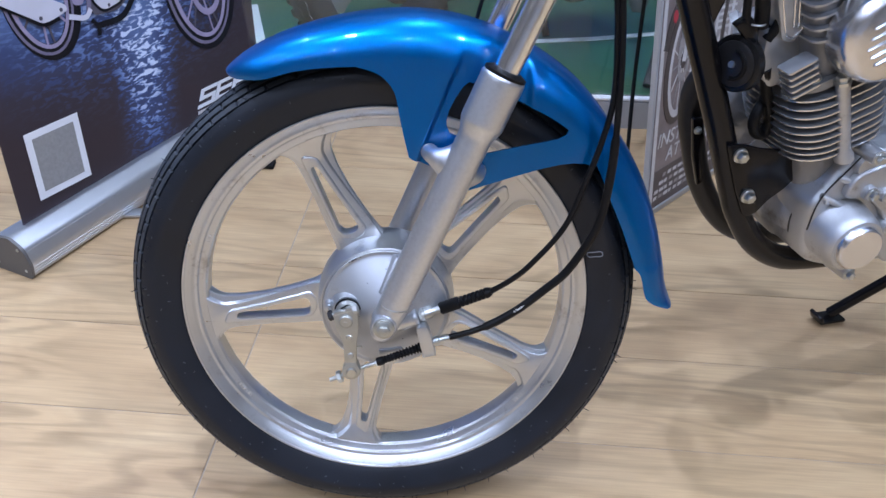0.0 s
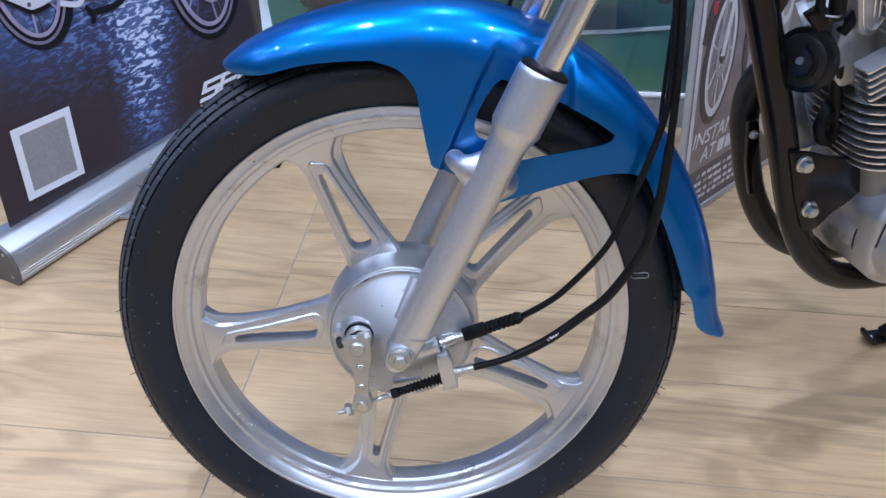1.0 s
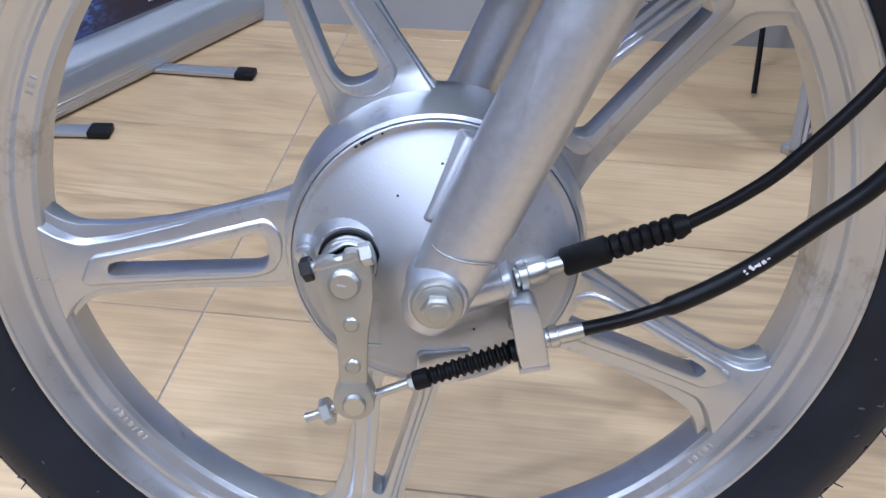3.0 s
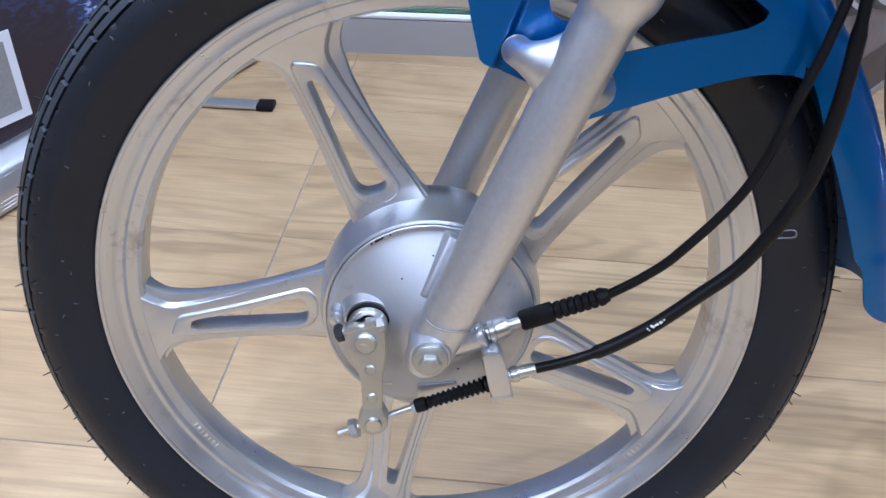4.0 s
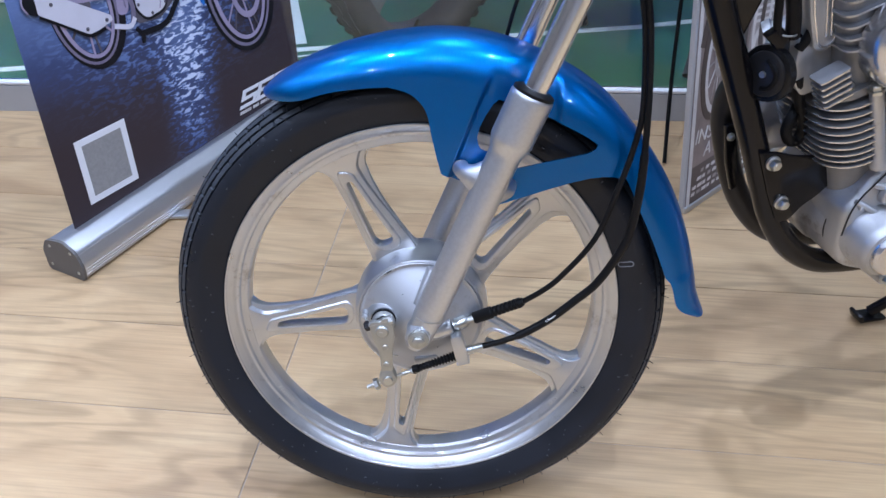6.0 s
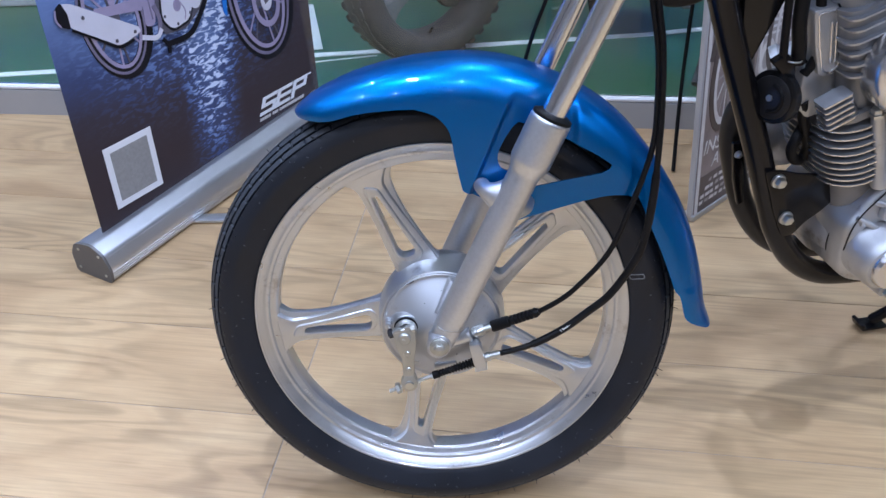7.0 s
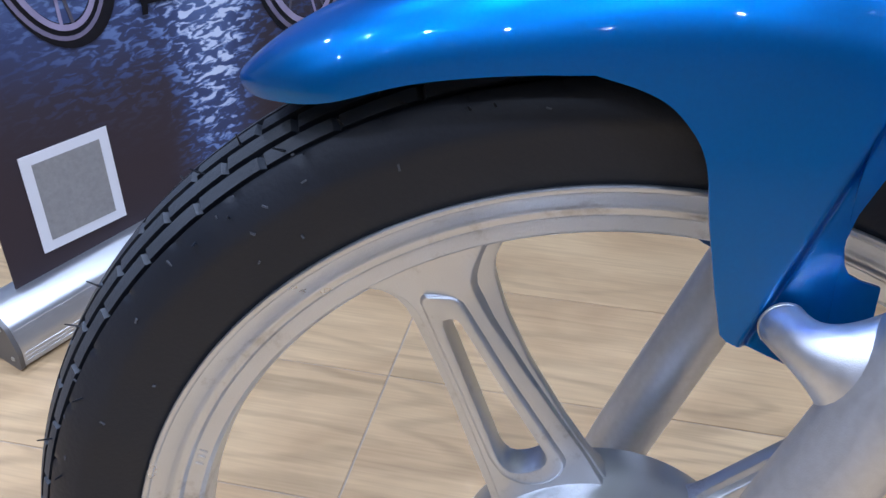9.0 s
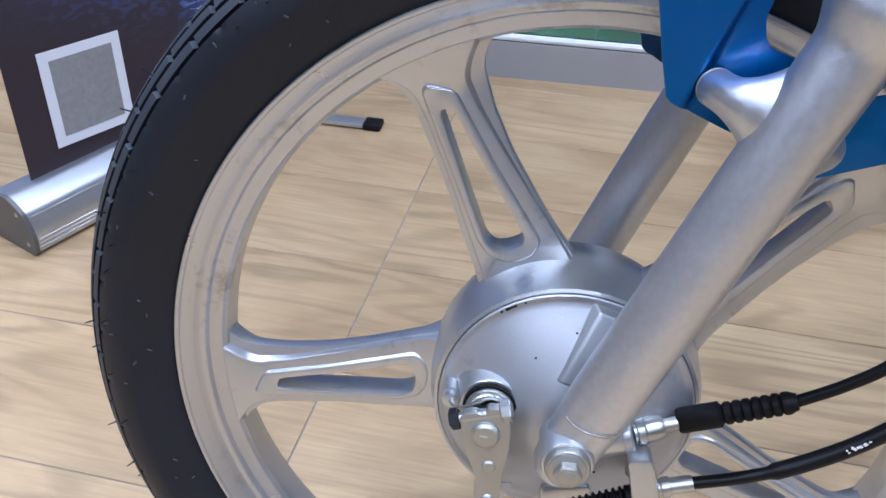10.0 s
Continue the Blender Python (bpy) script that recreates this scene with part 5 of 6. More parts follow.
def ring(cx, cz, rx, rz, tilt=0.0, n=48):
    t = radians(tilt)
    return [(cx + rx * math.cos(a) * math.cos(t) - rz * math.sin(a) * math.sin(t), cz + rx * math.cos(a) * math.sin(t) + rz * math.sin(a) * math.cos(t)) for a in (2 * math.pi * k / n for k in range(n))]


def printed(name, bm, material, label=""):
    ob = part(name, bm, material, sheet, label, smooth=False)
    return ob


# printed motorcycle
LILAC = mat("lilac_print", (0.33, 0.29, 0.42), 0.4, 0.0, 0.22, 30, spec=0.2)
PALE = mat("pale_lilac_print", (0.62, 0.62, 0.70), 0.4, 0.0, 0.10, 25, spec=0.2)


def band(points, w, lift=0.001):
    """A printed line of even width through points of the sheet."""
    pts = [Vector((p.x, p.y)) for p in spline([Vector((x, z, 0)) for x, z in points], 6)] if len(points) > 2 else [Vector(p) for p in points]
    left, right = [], []
    for i, p in enumerate(pts):
        d = (pts[min(i + 1, len(pts) - 1)] - pts[max(i - 1, 0)]).normalized() * (w / 2)
        left.append((p.x - d.y, p.y + d.x))
        right.append((p.x + d.y, p.y - d.x))
    return flat(left + right[::-1], lift=lift)


def print_wheel(cx, cz, rx, rz, tilt, turn, shift):
    """Tyre, side wall, rim and paired spokes, seen aslant: the side wall lies nearer than the tread."""
    sx, sz = cx - shift, cz + 0.004
    printed("printed_tyre", flat(ring(cx, cz, rx, rz, tilt), [ring(sx, sz, rx * 0.66, rz * 0.77, tilt)]), PRINTK)
    printed("printed_side_wall", flat(ring(sx, sz, rx * 0.90, rz * 0.945, tilt), [ring(sx, sz, rx * 0.83, rz * 0.90, tilt)], lift=0.0004), PRINTP)
    printed("printed_rim", flat(ring(sx, sz, rx * 0.755, rz * 0.845, tilt), [ring(sx, sz, rx * 0.66, rz * 0.785, tilt)], lift=0.0006), LILAC)
    t = radians(tilt)
    for k in range(12):
        a = radians(60 * (k // 2) + turn + (8 if k % 2 else -8))
        ex, ez = rx * 0.70 * math.cos(a), rz * 0.80 * math.sin(a)
        x1, z1 = sx + ex * math.cos(t) - ez * math.sin(t), sz + ex * math.sin(t) + ez * math.cos(t)
        printed("printed_spoke", band([(sx, sz), (x1, z1)], 0.0042, 0.0002), PRINTG if k % 2 else LILAC)
    printed("printed_hub", flat(ring(sx, sz, rx * 0.20, rz * 0.18), lift=0.0010), PRINTG)
    return sx, sz


print_wheel(0.152, 0.399, 0.080, 0.117, 11, 20, 0.008)
fx, fz = print_wheel(0.556, 0.338, 0.108, 0.150, 13, 40, 0.006)
printed("printed_disc", flat(ring(fx + 0.020, fz - 0.020, 0.046, 0.060, 13), [ring(fx + 0.020, fz - 0.020, 0.034, 0.046, 13)], lift=0.0012), LILAC)
printed("printed_disc_hub", flat(ring(fx + 0.020, fz - 0.020, 0.018, 0.022, 13), lift=0.0014), PALE)
printed("printed_caliper", flat(rounded([(0.585, 0.330), (0.612, 0.320), (0.622, 0.360), (0.598, 0.372)], 0.006), lift=0.0018), PRINTG)
# body, swing arm and shock absorber
printed("printed_body", flat(rounded([(0.205, 0.66), (0.275, 0.64), (0.256, 0.50), (0.254, 0.427), (0.240, 0.362), (0.214, 0.366), (0.219, 0.398), (0.210, 0.430), (0.216, 0.50)], 0.012), lift=0.0012), LILAC)
printed("printed_swingarm", flat(rounded([(0.104, 0.430), (0.164, 0.424), (0.216, 0.424), (0.216, 0.398), (0.154, 0.407), (0.116, 0.411)], 0.006), lift=0.0014), LILAC)
printed("printed_body_line", band([(0.228, 0.50), (0.232, 0.44), (0.236, 0.375)], 0.0030, 0.0016), PRINTP)
printed("printed_tail", flat(rounded([(0.072, 0.64), (0.120, 0.62), (0.098, 0.53), (0.074, 0.487), (0.045, 0.470), (0.038, 0.484), (0.056, 0.530)], 0.008), lift=0.0010), PRINTK)
printed("printed_tail_edge", band([(0.040, 0.486), (0.052, 0.530), (0.066, 0.62)], 0.0030, 0.0014), PRINTP)
printed("printed_shock_rod", band([(0.151, 0.438), (0.176, 0.56)], 0.0065, 0.0012), PRINTK)
for k in range(11):
    x, z = 0.1500 + 0.0022 * k, 0.446 + 0.0108 * k
    printed("printed_coil", flat(rounded([(x - 0.0085, z - 0.0012), (x + 0.0085, z - 0.0042), (x + 0.0090, z + 0.0012), (x - 0.0080, z + 0.0044)], 0.0014), lift=0.0014), RED)
printed("printed_shock_eye", flat(ring(0.149, 0.434, 0.0085, 0.0095, 0, 20), lift=0.0018), LILAC)
# engine, frame and exhaust
printed("printed_engine", flat(rounded([(0.254, 0.50), (0.395, 0.47), (0.392, 0.40), (0.372, 0.365), (0.318, 0.334), (0.256, 0.338), (0.244, 0.40)], 0.012), lift=0.0010), PRINTG)
printed("printed_carburettor", flat(rounded([(0.256, 0.44), (0.292, 0.44), (0.310, 0.50), (0.262, 0.52)], 0.008), lift=0.0014), PRINTK)
printed("printed_case", flat(rounded([(0.268, 0.420), (0.291, 0.430), (0.338, 0.410), (0.350, 0.384), (0.330, 0.349), (0.282, 0.341), (0.259, 0.368)], 0.014), lift=0.0018), PALE)
printed("printed_case_edge", flat(rounded([(0.264, 0.424), (0.291, 0.435), (0.342, 0.413), (0.355, 0.384), (0.333, 0.344), (0.280, 0.336), (0.254, 0.366)], 0.014), lift=0.0014), PRINTK)
printed("printed_case", flat(ring(0.352, 0.392, 0.020, 0.028, 14), lift=0.0016), PALE)
printed("printed_case_line", band([(0.276, 0.412), (0.300, 0.400), (0.322, 0.372), (0.318, 0.352)], 0.0024, 0.0022), LILAC)
printed("printed_case_boss", flat(ring(0.303, 0.384, 0.010, 0.012, 0, 20), lift=0.0022), LILAC)
for k in range(6):
    a = radians(20 + 60 * k)
    printed("printed_case_bolt", flat(ring(0.304 + 0.040 * math.cos(a), 0.384 + 0.036 * math.sin(a), 0.0030, 0.0034, 0, 12), lift=0.0024), PRINTG)
for k in range(7):
    z = 0.436 + 0.0085 * k
    printed("printed_fin", flat([(0.308 + 0.001 * k, z), (0.362, z - 0.0125), (0.363, z - 0.0080), (0.309 + 0.001 * k, z + 0.0045)], lift=0.0016), PALE)
printed("printed_downtube", band([(0.402, 0.56), (0.398, 0.45), (0.388, 0.385), (0.356, 0.345), (0.322, 0.320), (0.258, 0.318)], 0.0115, 0.0020), PRINTK)
printed("printed_footrest", band([(0.200, 0.350), (0.236, 0.340), (0.252, 0.352)], 0.0095, 0.0026), PALE)
printed("printed_stand", band([(0.250, 0.332), (0.262, 0.316), (0.261, 0.300)], 0.0080, 0.0022), PRINTK)
printed("printed_link", band([(0.244, 0.400), (0.252, 0.372), (0.246, 0.344)], 0.0100, 0.0022), PRINTP)
printed("printed_muffler", flat(rounded([(0.040, 0.457), (0.060, 0.452), (0.198, 0.372), (0.200, 0.362), (0.166, 0.354), (0.143, 0.352), (0.050, 0.412)], 0.006), lift=0.0024), PALE)
printed("printed_muffler_end", flat(rounded([(0.026, 0.450), (0.041, 0.459), (0.050, 0.436), (0.049, 0.410), (0.032, 0.418), (0.024, 0.432)], 0.005), lift=0.0028), PRINTK)
printed("printed_muffler_rim", band([(0.027, 0.449), (0.024, 0.433), (0.031, 0.419)], 0.0030, 0.0032), LILAC)
printed("printed_muffler_shade", band([(0.052, 0.408), (0.100, 0.378), (0.142, 0.350), (0.180, 0.352)], 0.0060, 0.0022), PRINTK)
for x, z in ((0.140, 0.362), (0.079, 0.422), (0.186, 0.366)):
    printed("printed_bolt", flat(ring(x, z, 0.0036, 0.0036, 0, 12), lift=0.0030), PRINTG)
# fork and front fender
printed("printed_fork", band([(0.500, 0.60), (0.522, 0.45), (0.572, 0.318)], 0.0135, 0.0016), PRINTG)
printed("printed_fork", band([(0.540, 0.60), (0.556, 0.45), (0.592, 0.340)], 0.0110, 0.0018), LILAC)
printed("printed_brake_line", band([(0.486, 0.52), (0.498, 0.42), (0.540, 0.372), (0.590, 0.350)], 0.0040, 0.0022), PRINTK)
printed("printed_fender", flat(rounded([(0.448, 0.55), (0.500, 0.55), (0.474, 0.44), (0.466, 0.405), (0.446, 0.370), (0.440, 0.322), (0.430, 0.334), (0.434, 0.40)], 0.006), lift=0.0014), PRINTB)
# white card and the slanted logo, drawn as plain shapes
printed("white_card", flat([(0.047, 0.051), (0.170, 0.051), (0.170, 0.179), (0.047, 0.179)], lift=0.0004), PRINTW, "plain white printed square")
printed("card_field", flat([(0.061, 0.064), (0.156, 0.064), (0.156, 0.166), (0.061, 0.166)], lift=0.0008), mat("grey_card_print", (0.26, 0.26, 0.26), 0.5, 0.0, 0.25, 160))


def slant(x, z, w, h, k=0.35):
    return [(x, z), (x + w, z), (x + w + k * h, z + h), (x + k * h, z + h)]


for j, x0 in enumerate((0.490, 0.548, 0.608)):
    k = 0.55
    for i, z in enumerate((0.072, 0.088, 0.104)):
        if j == 2 and i == 0:
            continue
        printed("logo_bar", flat(slant(x0 + k * (z - 0.072), z, 0.056, 0.0075, k), lift=0.0004), PRINTW)
    # the short uprights that join the bars
    for x, z, h in (((0.0, 0.088, 0.016), (0.044, 0.072, 0.016)), ((0.0, 0.072, 0.032),), ((0.0, 0.072, 0.032), (0.044, 0.088, 0.016)))[j]:
        printed("logo_bar", flat(slant(x0 + x + k * (z - 0.072), z, 0.012, h + 0.0072, k), lift=0.0006), PRINTW)
printed("logo_tail", flat(slant(0.672, 0.108, 0.026, 0.0030, 0.55), lift=0.0004), PRINTW)
for x, w in ((0.489, 0.040), (0.535, 0.022), (0.562, 0.098)):
    n = max(2, round(w / 0.0086))
    for j in range(n):
        printed("small_print_bar", flat(slant(x + w * j / n, 0.0600, w / n - 0.0020, 0.0065), lift=0.0004), DIMP)
# swivel feet
for x, tipx, tipy in ((0.19, (-0.432, 0.703), None), (0.56, (-0.273, 0.905), None)):
    base = CS.inverted() @ Vector((*tipx, 0))
    start = Vector((base.x - 0.075, 0.05, 0.006))
    end = Vector((base.x, base.y, 0.006))
    d = (end - start).normalized()
    ang = math.degrees(math.atan2(d.y, d.x))
    mid = (start + end) / 2
    bm = box((end - start).length, 0.028, 0.006, 0.0015, pose(mid.x, mid.y, 0.006, 0, 0, ang))
    foot = bpart("swivel_foot", bm, CASSET)
    tip = end - d * 0.012
    bm = box(0.030, 0.031, 0.011, 0.003, pose(tip.x, tip.y, 0.0062, 0, 0, ang))
    bpart("rubber_tip", bm, RUBBER, foot)

# ---- poster board behind the motorcycle ----
PB = pose(0.512, 0.696, 0.0, 0, 0, 44.0) @ pose(0, 0, 0, -5.7, 0, 0)
poster = tagged(empty("poster_board", PB), "brown printed poster board with white edge standing on the floor", "poster")
BROWN = mat("brown_print", (0.21, 0.168, 0.160), 0.45, 0.0, 0.5, 24, dirt=0.3)
DARKP = mat("dark_umber_print", (0.060, 0.046, 0.044), 0.45, 0.0, 0.3, 30)
GREYP = mat("warm_grey_print", (0.30, 0.275, 0.265), 0.5, 0.0, 0.35, 40)


def pp(name, bm, material, label="", smooth=False):
    return part(name, bm, material, poster, label, smooth=smooth)


pp("board", box(0.80, 0.012, 1.25, 0.002, pose(0.40, 0.007, 0.628)), SILLM)
pp("print_sheet", box(0.792, 0.0012, 1.24, 0, pose(0.402, 0.0002, 0.632)), BROWN, "brown printed sheet")
pp("base_rail", box(0.80, 0.03, 0.014, 0.003, pose(0.40, 0.010, 0.007)), CASSET)


def words(text, x, z, size, slantx=0.25):
    c = bpy.data.curves.new("lettering", "FONT")
    c.body, c.size, c.extrude, c.shear = text, size, 0.0004, slantx
    tmp = bpy.data.objects.new("tmp", c)
    me = bpy.data.meshes.new_from_object(tmp)
    bpy.data.objects.remove(tmp)
    bm = bmesh.new()
    bm.from_mesh(me)
    bpy.data.meshes.remove(me)
    bmesh.ops.transform(bm, matrix=pose(x, -0.0012, z, 90, 0, 0), verts=bm.verts)
    return pp("lettering", bm, DIMP)


words("INSTANT C", 0.020, 0.146, 0.042)
words("AT", 0.056, 0.110, 0.040)


def pbar(x, z, w, h, material=DIMP):
    return pp("print_bar", flat(slant(x, z, w, h, 0.25), lift=-0.0004), material)


for j in range(4):
    pbar(0.116 + 0.029 * j, 0.111, 0.022, 0.025)
for row, (z, x0, n) in enumerate(((0.076, 0.052, 9), (0.060, 0.040, 11), (0.044, 0.024, 13), (0.030, 0.022, 12))):
    for j in range(n):
        w = 0.010 + 0.006 * ((j * 5 + row * 3) % 4) / 3
        pbar(x0 + 0.0190 * j, z, w, 0.0075, DIMP if (j * 7 + row) % 5 else GREYP)
# margin, darker foot band and the printed front wheel
pp("print_margin", flat([(0.007, 0.012), (0.018, 0.012), (0.018, 1.25), (0.007, 1.25)], lift=-0.0004), DIMP)
pp("print_band", flat([(0.018, 0.014), (0.795, 0.014), (0.795, 0.096), (0.018, 0.096)], lift=-0.0008), mat("dark_brown_print", (0.085, 0.066, 0.064), 0.45, 0.0, 0.4, 14))
wx, wz = 0.084, 0.308
pp("printed_tyre", flat(ring(wx, wz, 0.056, 0.124, -6), [ring(wx + 0.004, wz, 0.044, 0.110, -6)], lift=-0.0005), DARKP)
pp("printed_rim", flat(ring(wx + 0.004, wz, 0.045, 0.111, -6), [ring(wx + 0.004, wz, 0.036, 0.096, -6)], lift=-0.0003), DIMP)
for k in range(14):
    a = 2 * math.pi * k / 14 + 0.1
    pp("printed_spoke", band([(wx + 0.004, wz), (wx + 0.004 + 0.038 * math.cos(a), wz + 0.099 * math.sin(a))], 0.0022, -0.0004), GREYP if k % 2 else DIMP)
pp("printed_disc", flat(ring(wx + 0.010, wz + 0.006, 0.022, 0.046, -6), [ring(wx + 0.010, wz + 0.006, 0.013, 0.030, -6)], lift=-0.0002), GREYP)
pp("printed_hub", flat(ring(wx + 0.008, wz + 0.004, 0.010, 0.018, -6, 24), lift=-0.0001), DARKP)
pp("printed_fork", band([(wx + 0.008, wz), (0.150, 0.56)], 0.014, 0.0), DIMP)
pp("printed_fork", band([(wx - 0.012, wz + 0.01), (0.118, 0.56)], 0.009, 0.0), GREYP)
pp("printed_fender", band([(0.022, 0.345), (0.046, 0.415), (0.094, 0.446), (0.140, 0.425)], 0.016, 0.0002), DARKP)
pp("printed_badge", flat(ring(0.047, 0.405, 0.008, 0.012, 0, 20), lift=0.0006), RED)
# pale engine and frame of the printed machine
pp("printed_engine", flat(rounded([(0.190, 0.24), (0.330, 0.22), (0.360, 0.33), (0.320, 0.42), (0.205, 0.42)], 0.02), lift=-0.0003), GREYP)
for x, z, rx, rz in ((0.235, 0.290, 0.030, 0.042), (0.300, 0.270, 0.034, 0.036), (0.330, 0.345, 0.026, 0.034)):
    pp("printed_case", flat(ring(x, z, rx, rz, -10), [ring(x, z, rx * 0.55, rz * 0.55, -10)], lift=-0.0001), DIMP)
for k in range(6):
    pp("printed_fin", band([(0.205 + 0.004 * k, 0.345 + 0.013 * k), (0.275 + 0.004 * k, 0.338 + 0.013 * k)], 0.0055, 0.0002), DIMP)
for k in range(4):
    pp("printed_pipe", band([(0.190 + 0.03 * k, 0.44), (0.178 + 0.03 * k, 0.30), (0.215 + 0.04 * k, 0.215), (0.36 + 0.03 * k, 0.19 - 0.01 * k)], 0.009 if k % 2 else 0.014, 0.0004 + 0.0002 * k), DIMP if k % 2 else DARKP)
pp("printed_tank", flat(rounded([(0.16, 0.47), (0.34, 0.44), (0.35, 0.52), (0.20, 0.56)], 0.02), lift=-0.0003), DARKP)

cord = tagged(part("hanging_cord", tube([(0.515, 0.90, 0.004), (0.524, 0.985, 0.22), (0.530, 1.03, 0.6), (0.535, 1.05, 1.4), (0.535, 1.06, 2.75)], 0.0045, 10, 6), CABLE), "thin black cord hanging down beside the window", "cord")

# ---- outside the window ----
FAINT = mat("faint_court_mark", (0.13, 0.22, 0.16), 0.5, 0.0, 0.2, 40)


def floor_line(name, x0, y0, x1, y1, w, paint=LINEP):
    d = Vector((x1 - x0, y1 - y0, 0))
    bm = box(d.length, w, 0.002, 0, pose((x0 + x1) / 2, (y0 + y1) / 2, -0.0035, 0, 0, math.degrees(math.atan2(d.y, d.x))))
    return structure(name, bm, paint, "white painted line on the green floor", category="line")


floor_line("court_line", -3.5, 1.12, 0.6, 1.79 - 0.05, 0.028)
floor_line("court_line", 0.6, 1.74, 4.5, 2.70, 0.028)
floor_line("court_line", -0.405, 1.632, -0.487, 2.010, 0.034)
floor_line("court_line", -0.62, 1.482, -0.22, 1.585, 0.006)
for x0, y0, x1, y1 in ((-0.267, 1.30, -0.220, 1.435), (-0.093, 1.30, -0.066, 1.47), (0.079, 1.30, 0.104, 1.445), (0.062, 1.445, 0.104, 1.445), (0.25, 1.30, 0.282, 1.46)):
    floor_line("court_mark", x0, y0, x1, y1, 0.003, FAINT)
for x, y, w in ((0.359, 1.975, 0.030), (-0.60, 1.43, 0.020), (0.30, 1.60, 0.012)):
    floor_line("court_scuff", x - w, y - 0.004, x + w, y + 0.006, 0.018, FAINT)
YARD = pose(-0.445, 2.075, 0.0, 0, 0, 4.0)
bm = box(14.0, 0.25, 0.46, 0.03, pose(0.0, 0.140, 0.262))
structure("wall_pad", bm, BLUEMAT, "blue padded barrier beyond the green floor", YARD, category="barrier")
bm = box(14.0, 0.27, 0.040, 0.006, pose(0.0, 0.135, 0.016))
structure("barrier_foot", bm, SILLM, "grey foot strip under the blue barrier", YARD, category="barrier")
bm = box(30.0, 0.3, 5.0, 0, pose(0.0, 9.0, 2.4))
structure("backdrop", bm, mat("far_wall", (0.30, 0.32, 0.34), 0.8, 0.0, 0.15, 1.2), "far pale wall of the hall", ROOM)

# parked motorcycle seen through the glass
OUT = pose(-0.055, 1.565, 0.0, 0, 0, 42.0) @ pose(0, 0, 0, 0, 0, 0)
other = tagged(empty("parked_motorcycle", OUT), "dusty dark motorcycle parked outside behind the window", "motorcycle")
DUSTY = mat("dusty_tyre", (0.050, 0.045, 0.043), 0.7, 0.0, 0.30, 20, 0.2, 120, dirt=0.25)
DUSTG = mat("dusty_grey_alloy", (0.19, 0.185, 0.185), 0.45, 0.4, 0.25, 20, dirt=0.5)
DUSTB = mat("dusty_brown_cast", (0.055, 0.046, 0.042), 0.6, 0.1, 0.3, 18)
tp = []
for k in range(29):
    th = math.pi * (-0.78 + 1.56 * k / 28)
    tp.append((0.243 + 0.045 * math.copysign(abs(math.cos(th)) ** 0.8, math.cos(th)), 0.057 * math.copysign(abs(math.sin(th)) ** 0.85, math.sin(th))))
OW = Matrix.Translation((0, 0, 0.288))
rear = part("wheel", lathe(tp, 96), DUSTY, other, "dusty black tyre with hexagonal tread", OW)
part("rim", lathe([(0.250, -0.046), (0.247, -0.051), (0.240, -0.050), (0.236, -0.044), (0.222, -0.039), (0.213, -0.030), (0.208, -0.012), (0.208, 0.012), (0.213, 0.030), (0.222, 0.039), (0.236, 0.044), (0.240, 0.050), (0.247, 0.051), (0.250, 0.046)], 96), DUSTG, rear, "dusty grey cast rim")
for a in (235, 355, 115):
    bm = plate(rounded([(-0.032, 0.035), (0.032, 0.035), (0.026, 0.10), (0.020, 0.16), (0.030, 0.195), (0.046, 0.212), (-0.046, 0.212), (-0.030, 0.195), (-0.020, 0.16), (-0.026, 0.10)], 0.012), [], -0.017, 0.017, 0.006)
    part("spoke", bm, DUSTG, rear, m=pose(0, 0, 0, 0, a, 0))
part("hub", lathe([(0.0, -0.05), (0.05, -0.05), (0.06, -0.04), (0.06, 0.04), (0.0, 0.05)], 40, closed=False), DUSTG, rear)
part("drum_cover", lathe([(0.0, -0.080), (0.028, -0.080), (0.034, -0.070), (0.066, -0.066), (0.082, -0.058), (0.086, -0.046), (0.0, -0.046)], 48, closed=False), DUSTB, rear, "brown dusty drum cover")
bm = plate(rounded([(-0.055, -0.02), (0.055, -0.02), (0.050, -0.085), (0.022, -0.118), (-0.018, -0.112), (-0.048, -0.080)], 0.012), [], -0.084, -0.060, 0.004)
part("brake_arm", bm, DUSTB, rear)
part("valve", rod((-0.02, -0.010, -0.208), (-0.022, -0.026, -0.186), 0.004, 8), PLASTIC, rear)
bm = bmesh.new()
for k in range(44):
    for y, half in ((-0.0335, 0.0), (0.0, 0.5), (0.0335, 0.0)):
        a = 2 * math.pi * (k + half) / 44
        r = 0.2874 if y == 0 else 0.2792
        m = Matrix.Rotation(-a, 4, "Y") @ Matrix.Translation((r, y, 0)) @ Matrix.Rotation(y * -10, 4, "Z") @ Matrix.Rotation(radians(90), 4, "Y")
        slab([(0.0185 * math.cos(q), 0.0175 * math.sin(q)) for q in (math.pi / 3 * i for i in range(6))], -0.002, 0.0012, m, bm)
tagged(part("tread_block", bm, DUSTY, rear), kind="stuff")
bm = box(0.30, 0.16, 0.20, 0.04, pose(0.10, 0.0, 0.42, 0, -12, 0))
part("gearbox", bm, mat("dusty_black", (0.025, 0.025, 0.026), 0.5, 0.0, 0.3, 15), other)
part("swingarm", tube([(0.0, -0.10, 0.29), (0.22, -0.10, 0.34), (0.45, -0.08, 0.38)], 0.025, 14, 6), BLACKP, other)
part("body_panel", box(0.7, 0.24, 0.30, 0.08, pose(0.42, 0, 0.72, 0, -6, 0)), DUSTG, other)
toward = OUT.inverted()
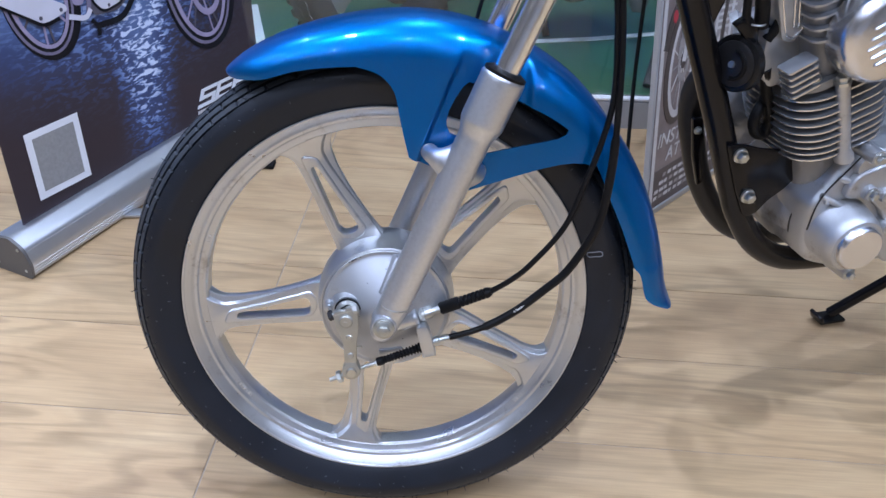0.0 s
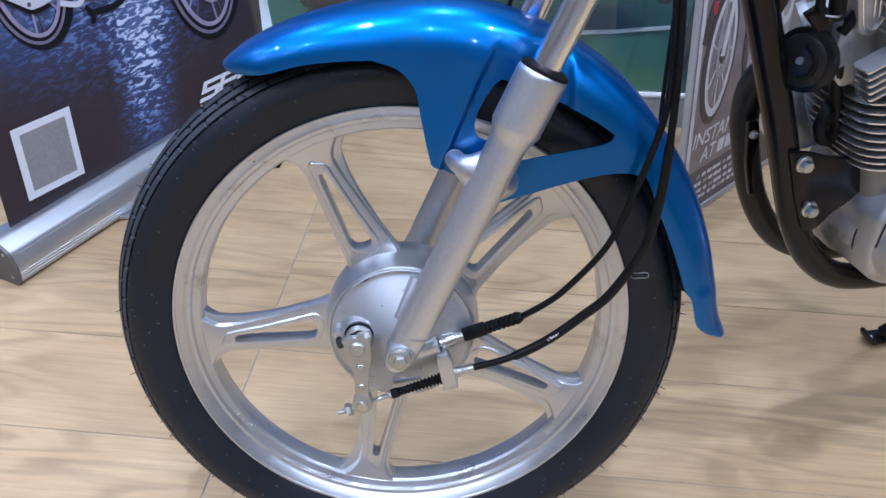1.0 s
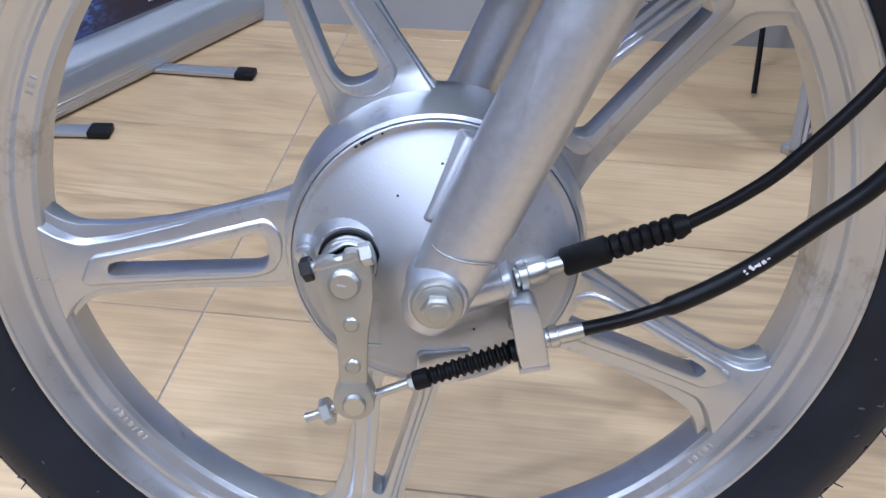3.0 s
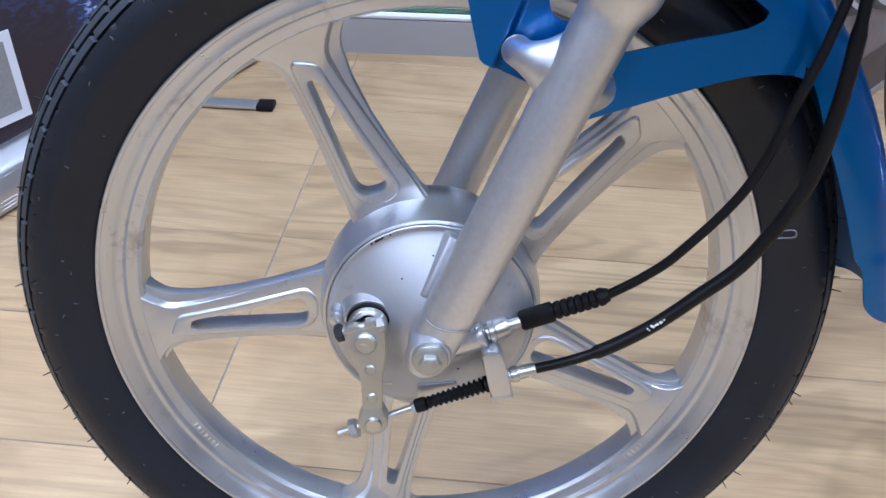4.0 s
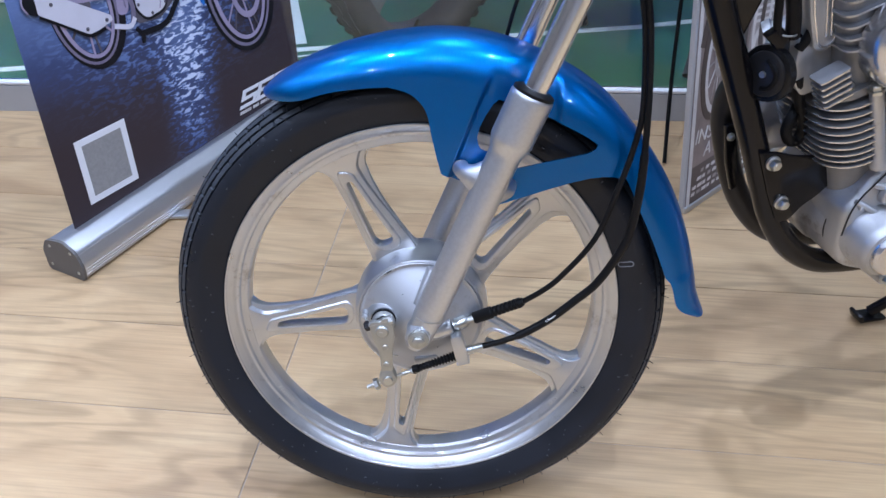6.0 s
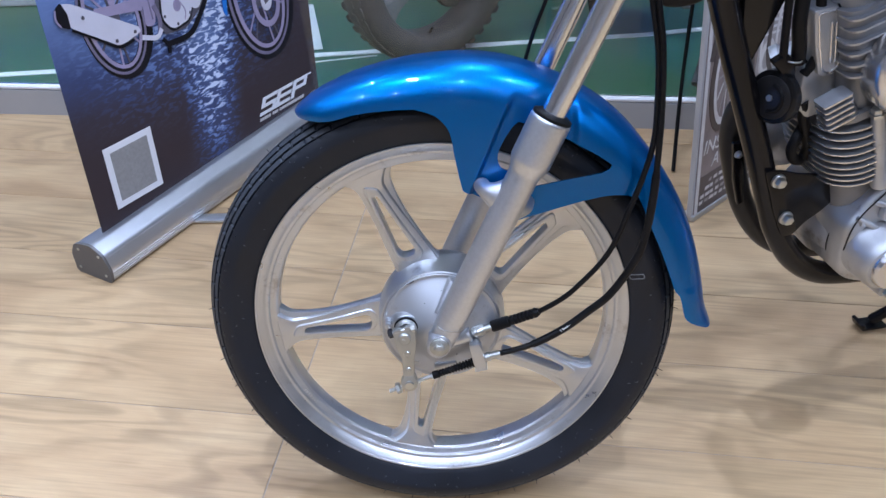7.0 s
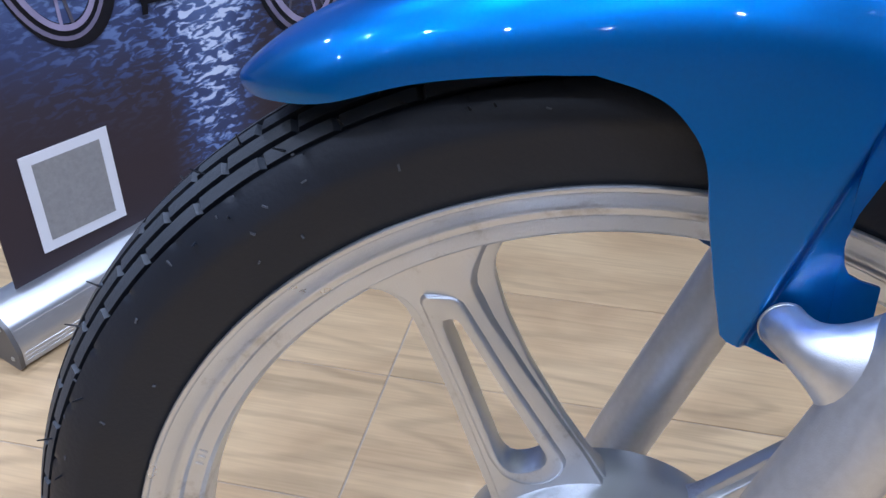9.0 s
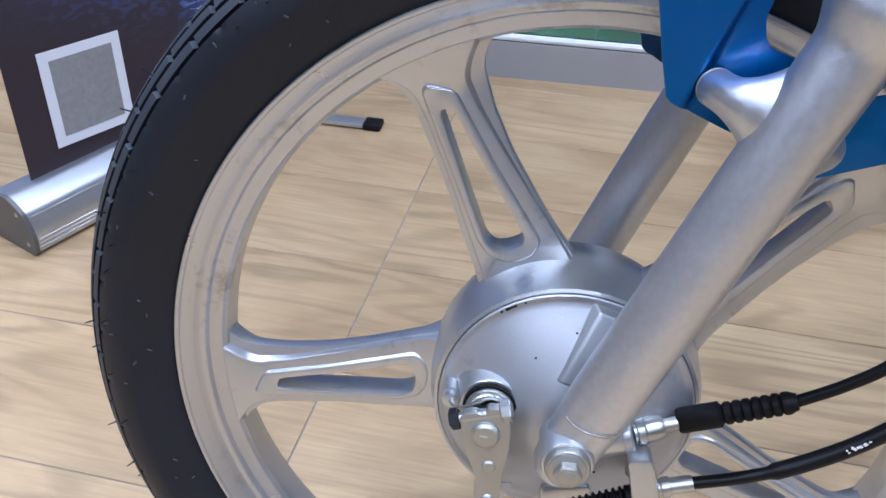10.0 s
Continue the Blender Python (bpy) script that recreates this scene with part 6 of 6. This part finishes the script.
part("stand_leg", tube([toward @ Vector(p) for p in ((0.669, 1.362, 0.006), (0.705, 1.44, 0.075), (0.77, 1.60, 0.175), (0.80, 1.68, 0.26))], 0.013, 12, 6), DUSTY, other)
bm = box(0.34, 0.20, 0.22, 0.05, toward @ pose(0.57, 1.74, 0.25, 0, 0, 30))
part("engine_case", bm, DUSTG, other)
part("drain_plug", turned(toward @ Vector((0.70, 1.70, 0.16)), toward @ Vector((0.70, 1.68, 0.10)), [(0, 0.03), (0.6, 0.028), (1, 0.016)], 18), DUSTG, other)
part("side_stand", tube([(0.52, -0.10, 0.28), (0.50, -0.16, 0.12), (0.47, -0.22, 0.012)], 0.011, 12, 6), BLACKP, other)

# ---- ceiling downlights ----
LIT = bpy.data.materials.new("lit_diffuser")
LIT.use_nodes = True
LIT.node_tree.nodes["Principled BSDF"].inputs["Emission Color"].default_value = (0.95, 0.98, 1, 1)
LIT.node_tree.nodes["Principled BSDF"].inputs["Emission Strength"].default_value = 4.0
made = None
for lx, ly in LAMPS:
    at = ROOM @ pose(lx, ly, CEIL)
    if made is None:
        made = tagged(empty("downlight", at), "round white recessed ceiling downlight, lit", "lamp", "ceiling downlights")
        part("bezel", turned((0, 0, -0.004), (0, 0, 0.0), [(0, 0.050), (0.5, 0.052), (1, 0.052)], 32), WHITE, made)
        part("diffuser", turned((0, 0, -0.0062), (0, 0, -0.0042), [(0, 0.033), (1, 0.033)], 28), LIT, made)
    else:
        copy_thing(made, at)

# ---- floor planks, last ----
def plank_box(length, width):
    return box(length - 0.002, width - 0.0016, 0.008, 0.0006, None, None, 1)


plank_mesh = None
TO_ROOM = ROOM.inverted()
X0, X1, Y0, Y1 = -4.49, 4.49, SILL_Y - 6.13, SILL_Y + 0.012
for row in range(-29, 9):
    for col in range(-5, 5):
        L, W = 1.2, 0.195
        place = LAID @ pose(-0.258 + 0.6 + col * L, 0.112 + 0.0975 + row * W, -0.004)
        corners = [TO_ROOM @ place @ Vector((sx * L / 2, sy * W / 2, 0)) for sx in (-1, 1) for sy in (-1, 1)]
        inside = [X0 < c.x < X1 and Y0 < c.y < Y1 for c in corners]
        if max(c.x for c in corners) < X0 + 0.05 or min(c.x for c in corners) > X1 - 0.05 or max(c.y for c in corners) < Y0 + 0.02 or min(c.y for c in corners) > Y1 - 0.01:
            continue
        if all(inside):
            if plank_mesh is None:
                ob = part("plank", plank_box(L, W), WOOD, FLOOR, smooth=False)
                plank_mesh = ob.data
            else:
                ob = new("plank", plank_mesh)
                ob.parent = FLOOR
        else:
            # boards at the edges of the room are cut to fit
            bm = plank_box(L, W)
            back = place.inverted() @ ROOM
            for co, no in (((X0, 0, 0), (-1, 0, 0)), ((X1, 0, 0), (1, 0, 0)), ((0, Y0, 0), (0, -1, 0)), ((0, Y1, 0), (0, 1, 0))):
                bmesh.ops.bisect_plane(bm, geom=bm.verts[:] + bm.edges[:] + bm.faces[:], plane_co=back @ Vector(co), plane_no=back.to_3x3() @ Vector(no), clear_outer=True)
            if not bm.faces:
                bm.free()
                continue
            ob = part("plank", bm, WOOD, FLOOR, smooth=False)
        ob.matrix_parent_inverse = TO_ROOM
        ob.matrix_basis = place
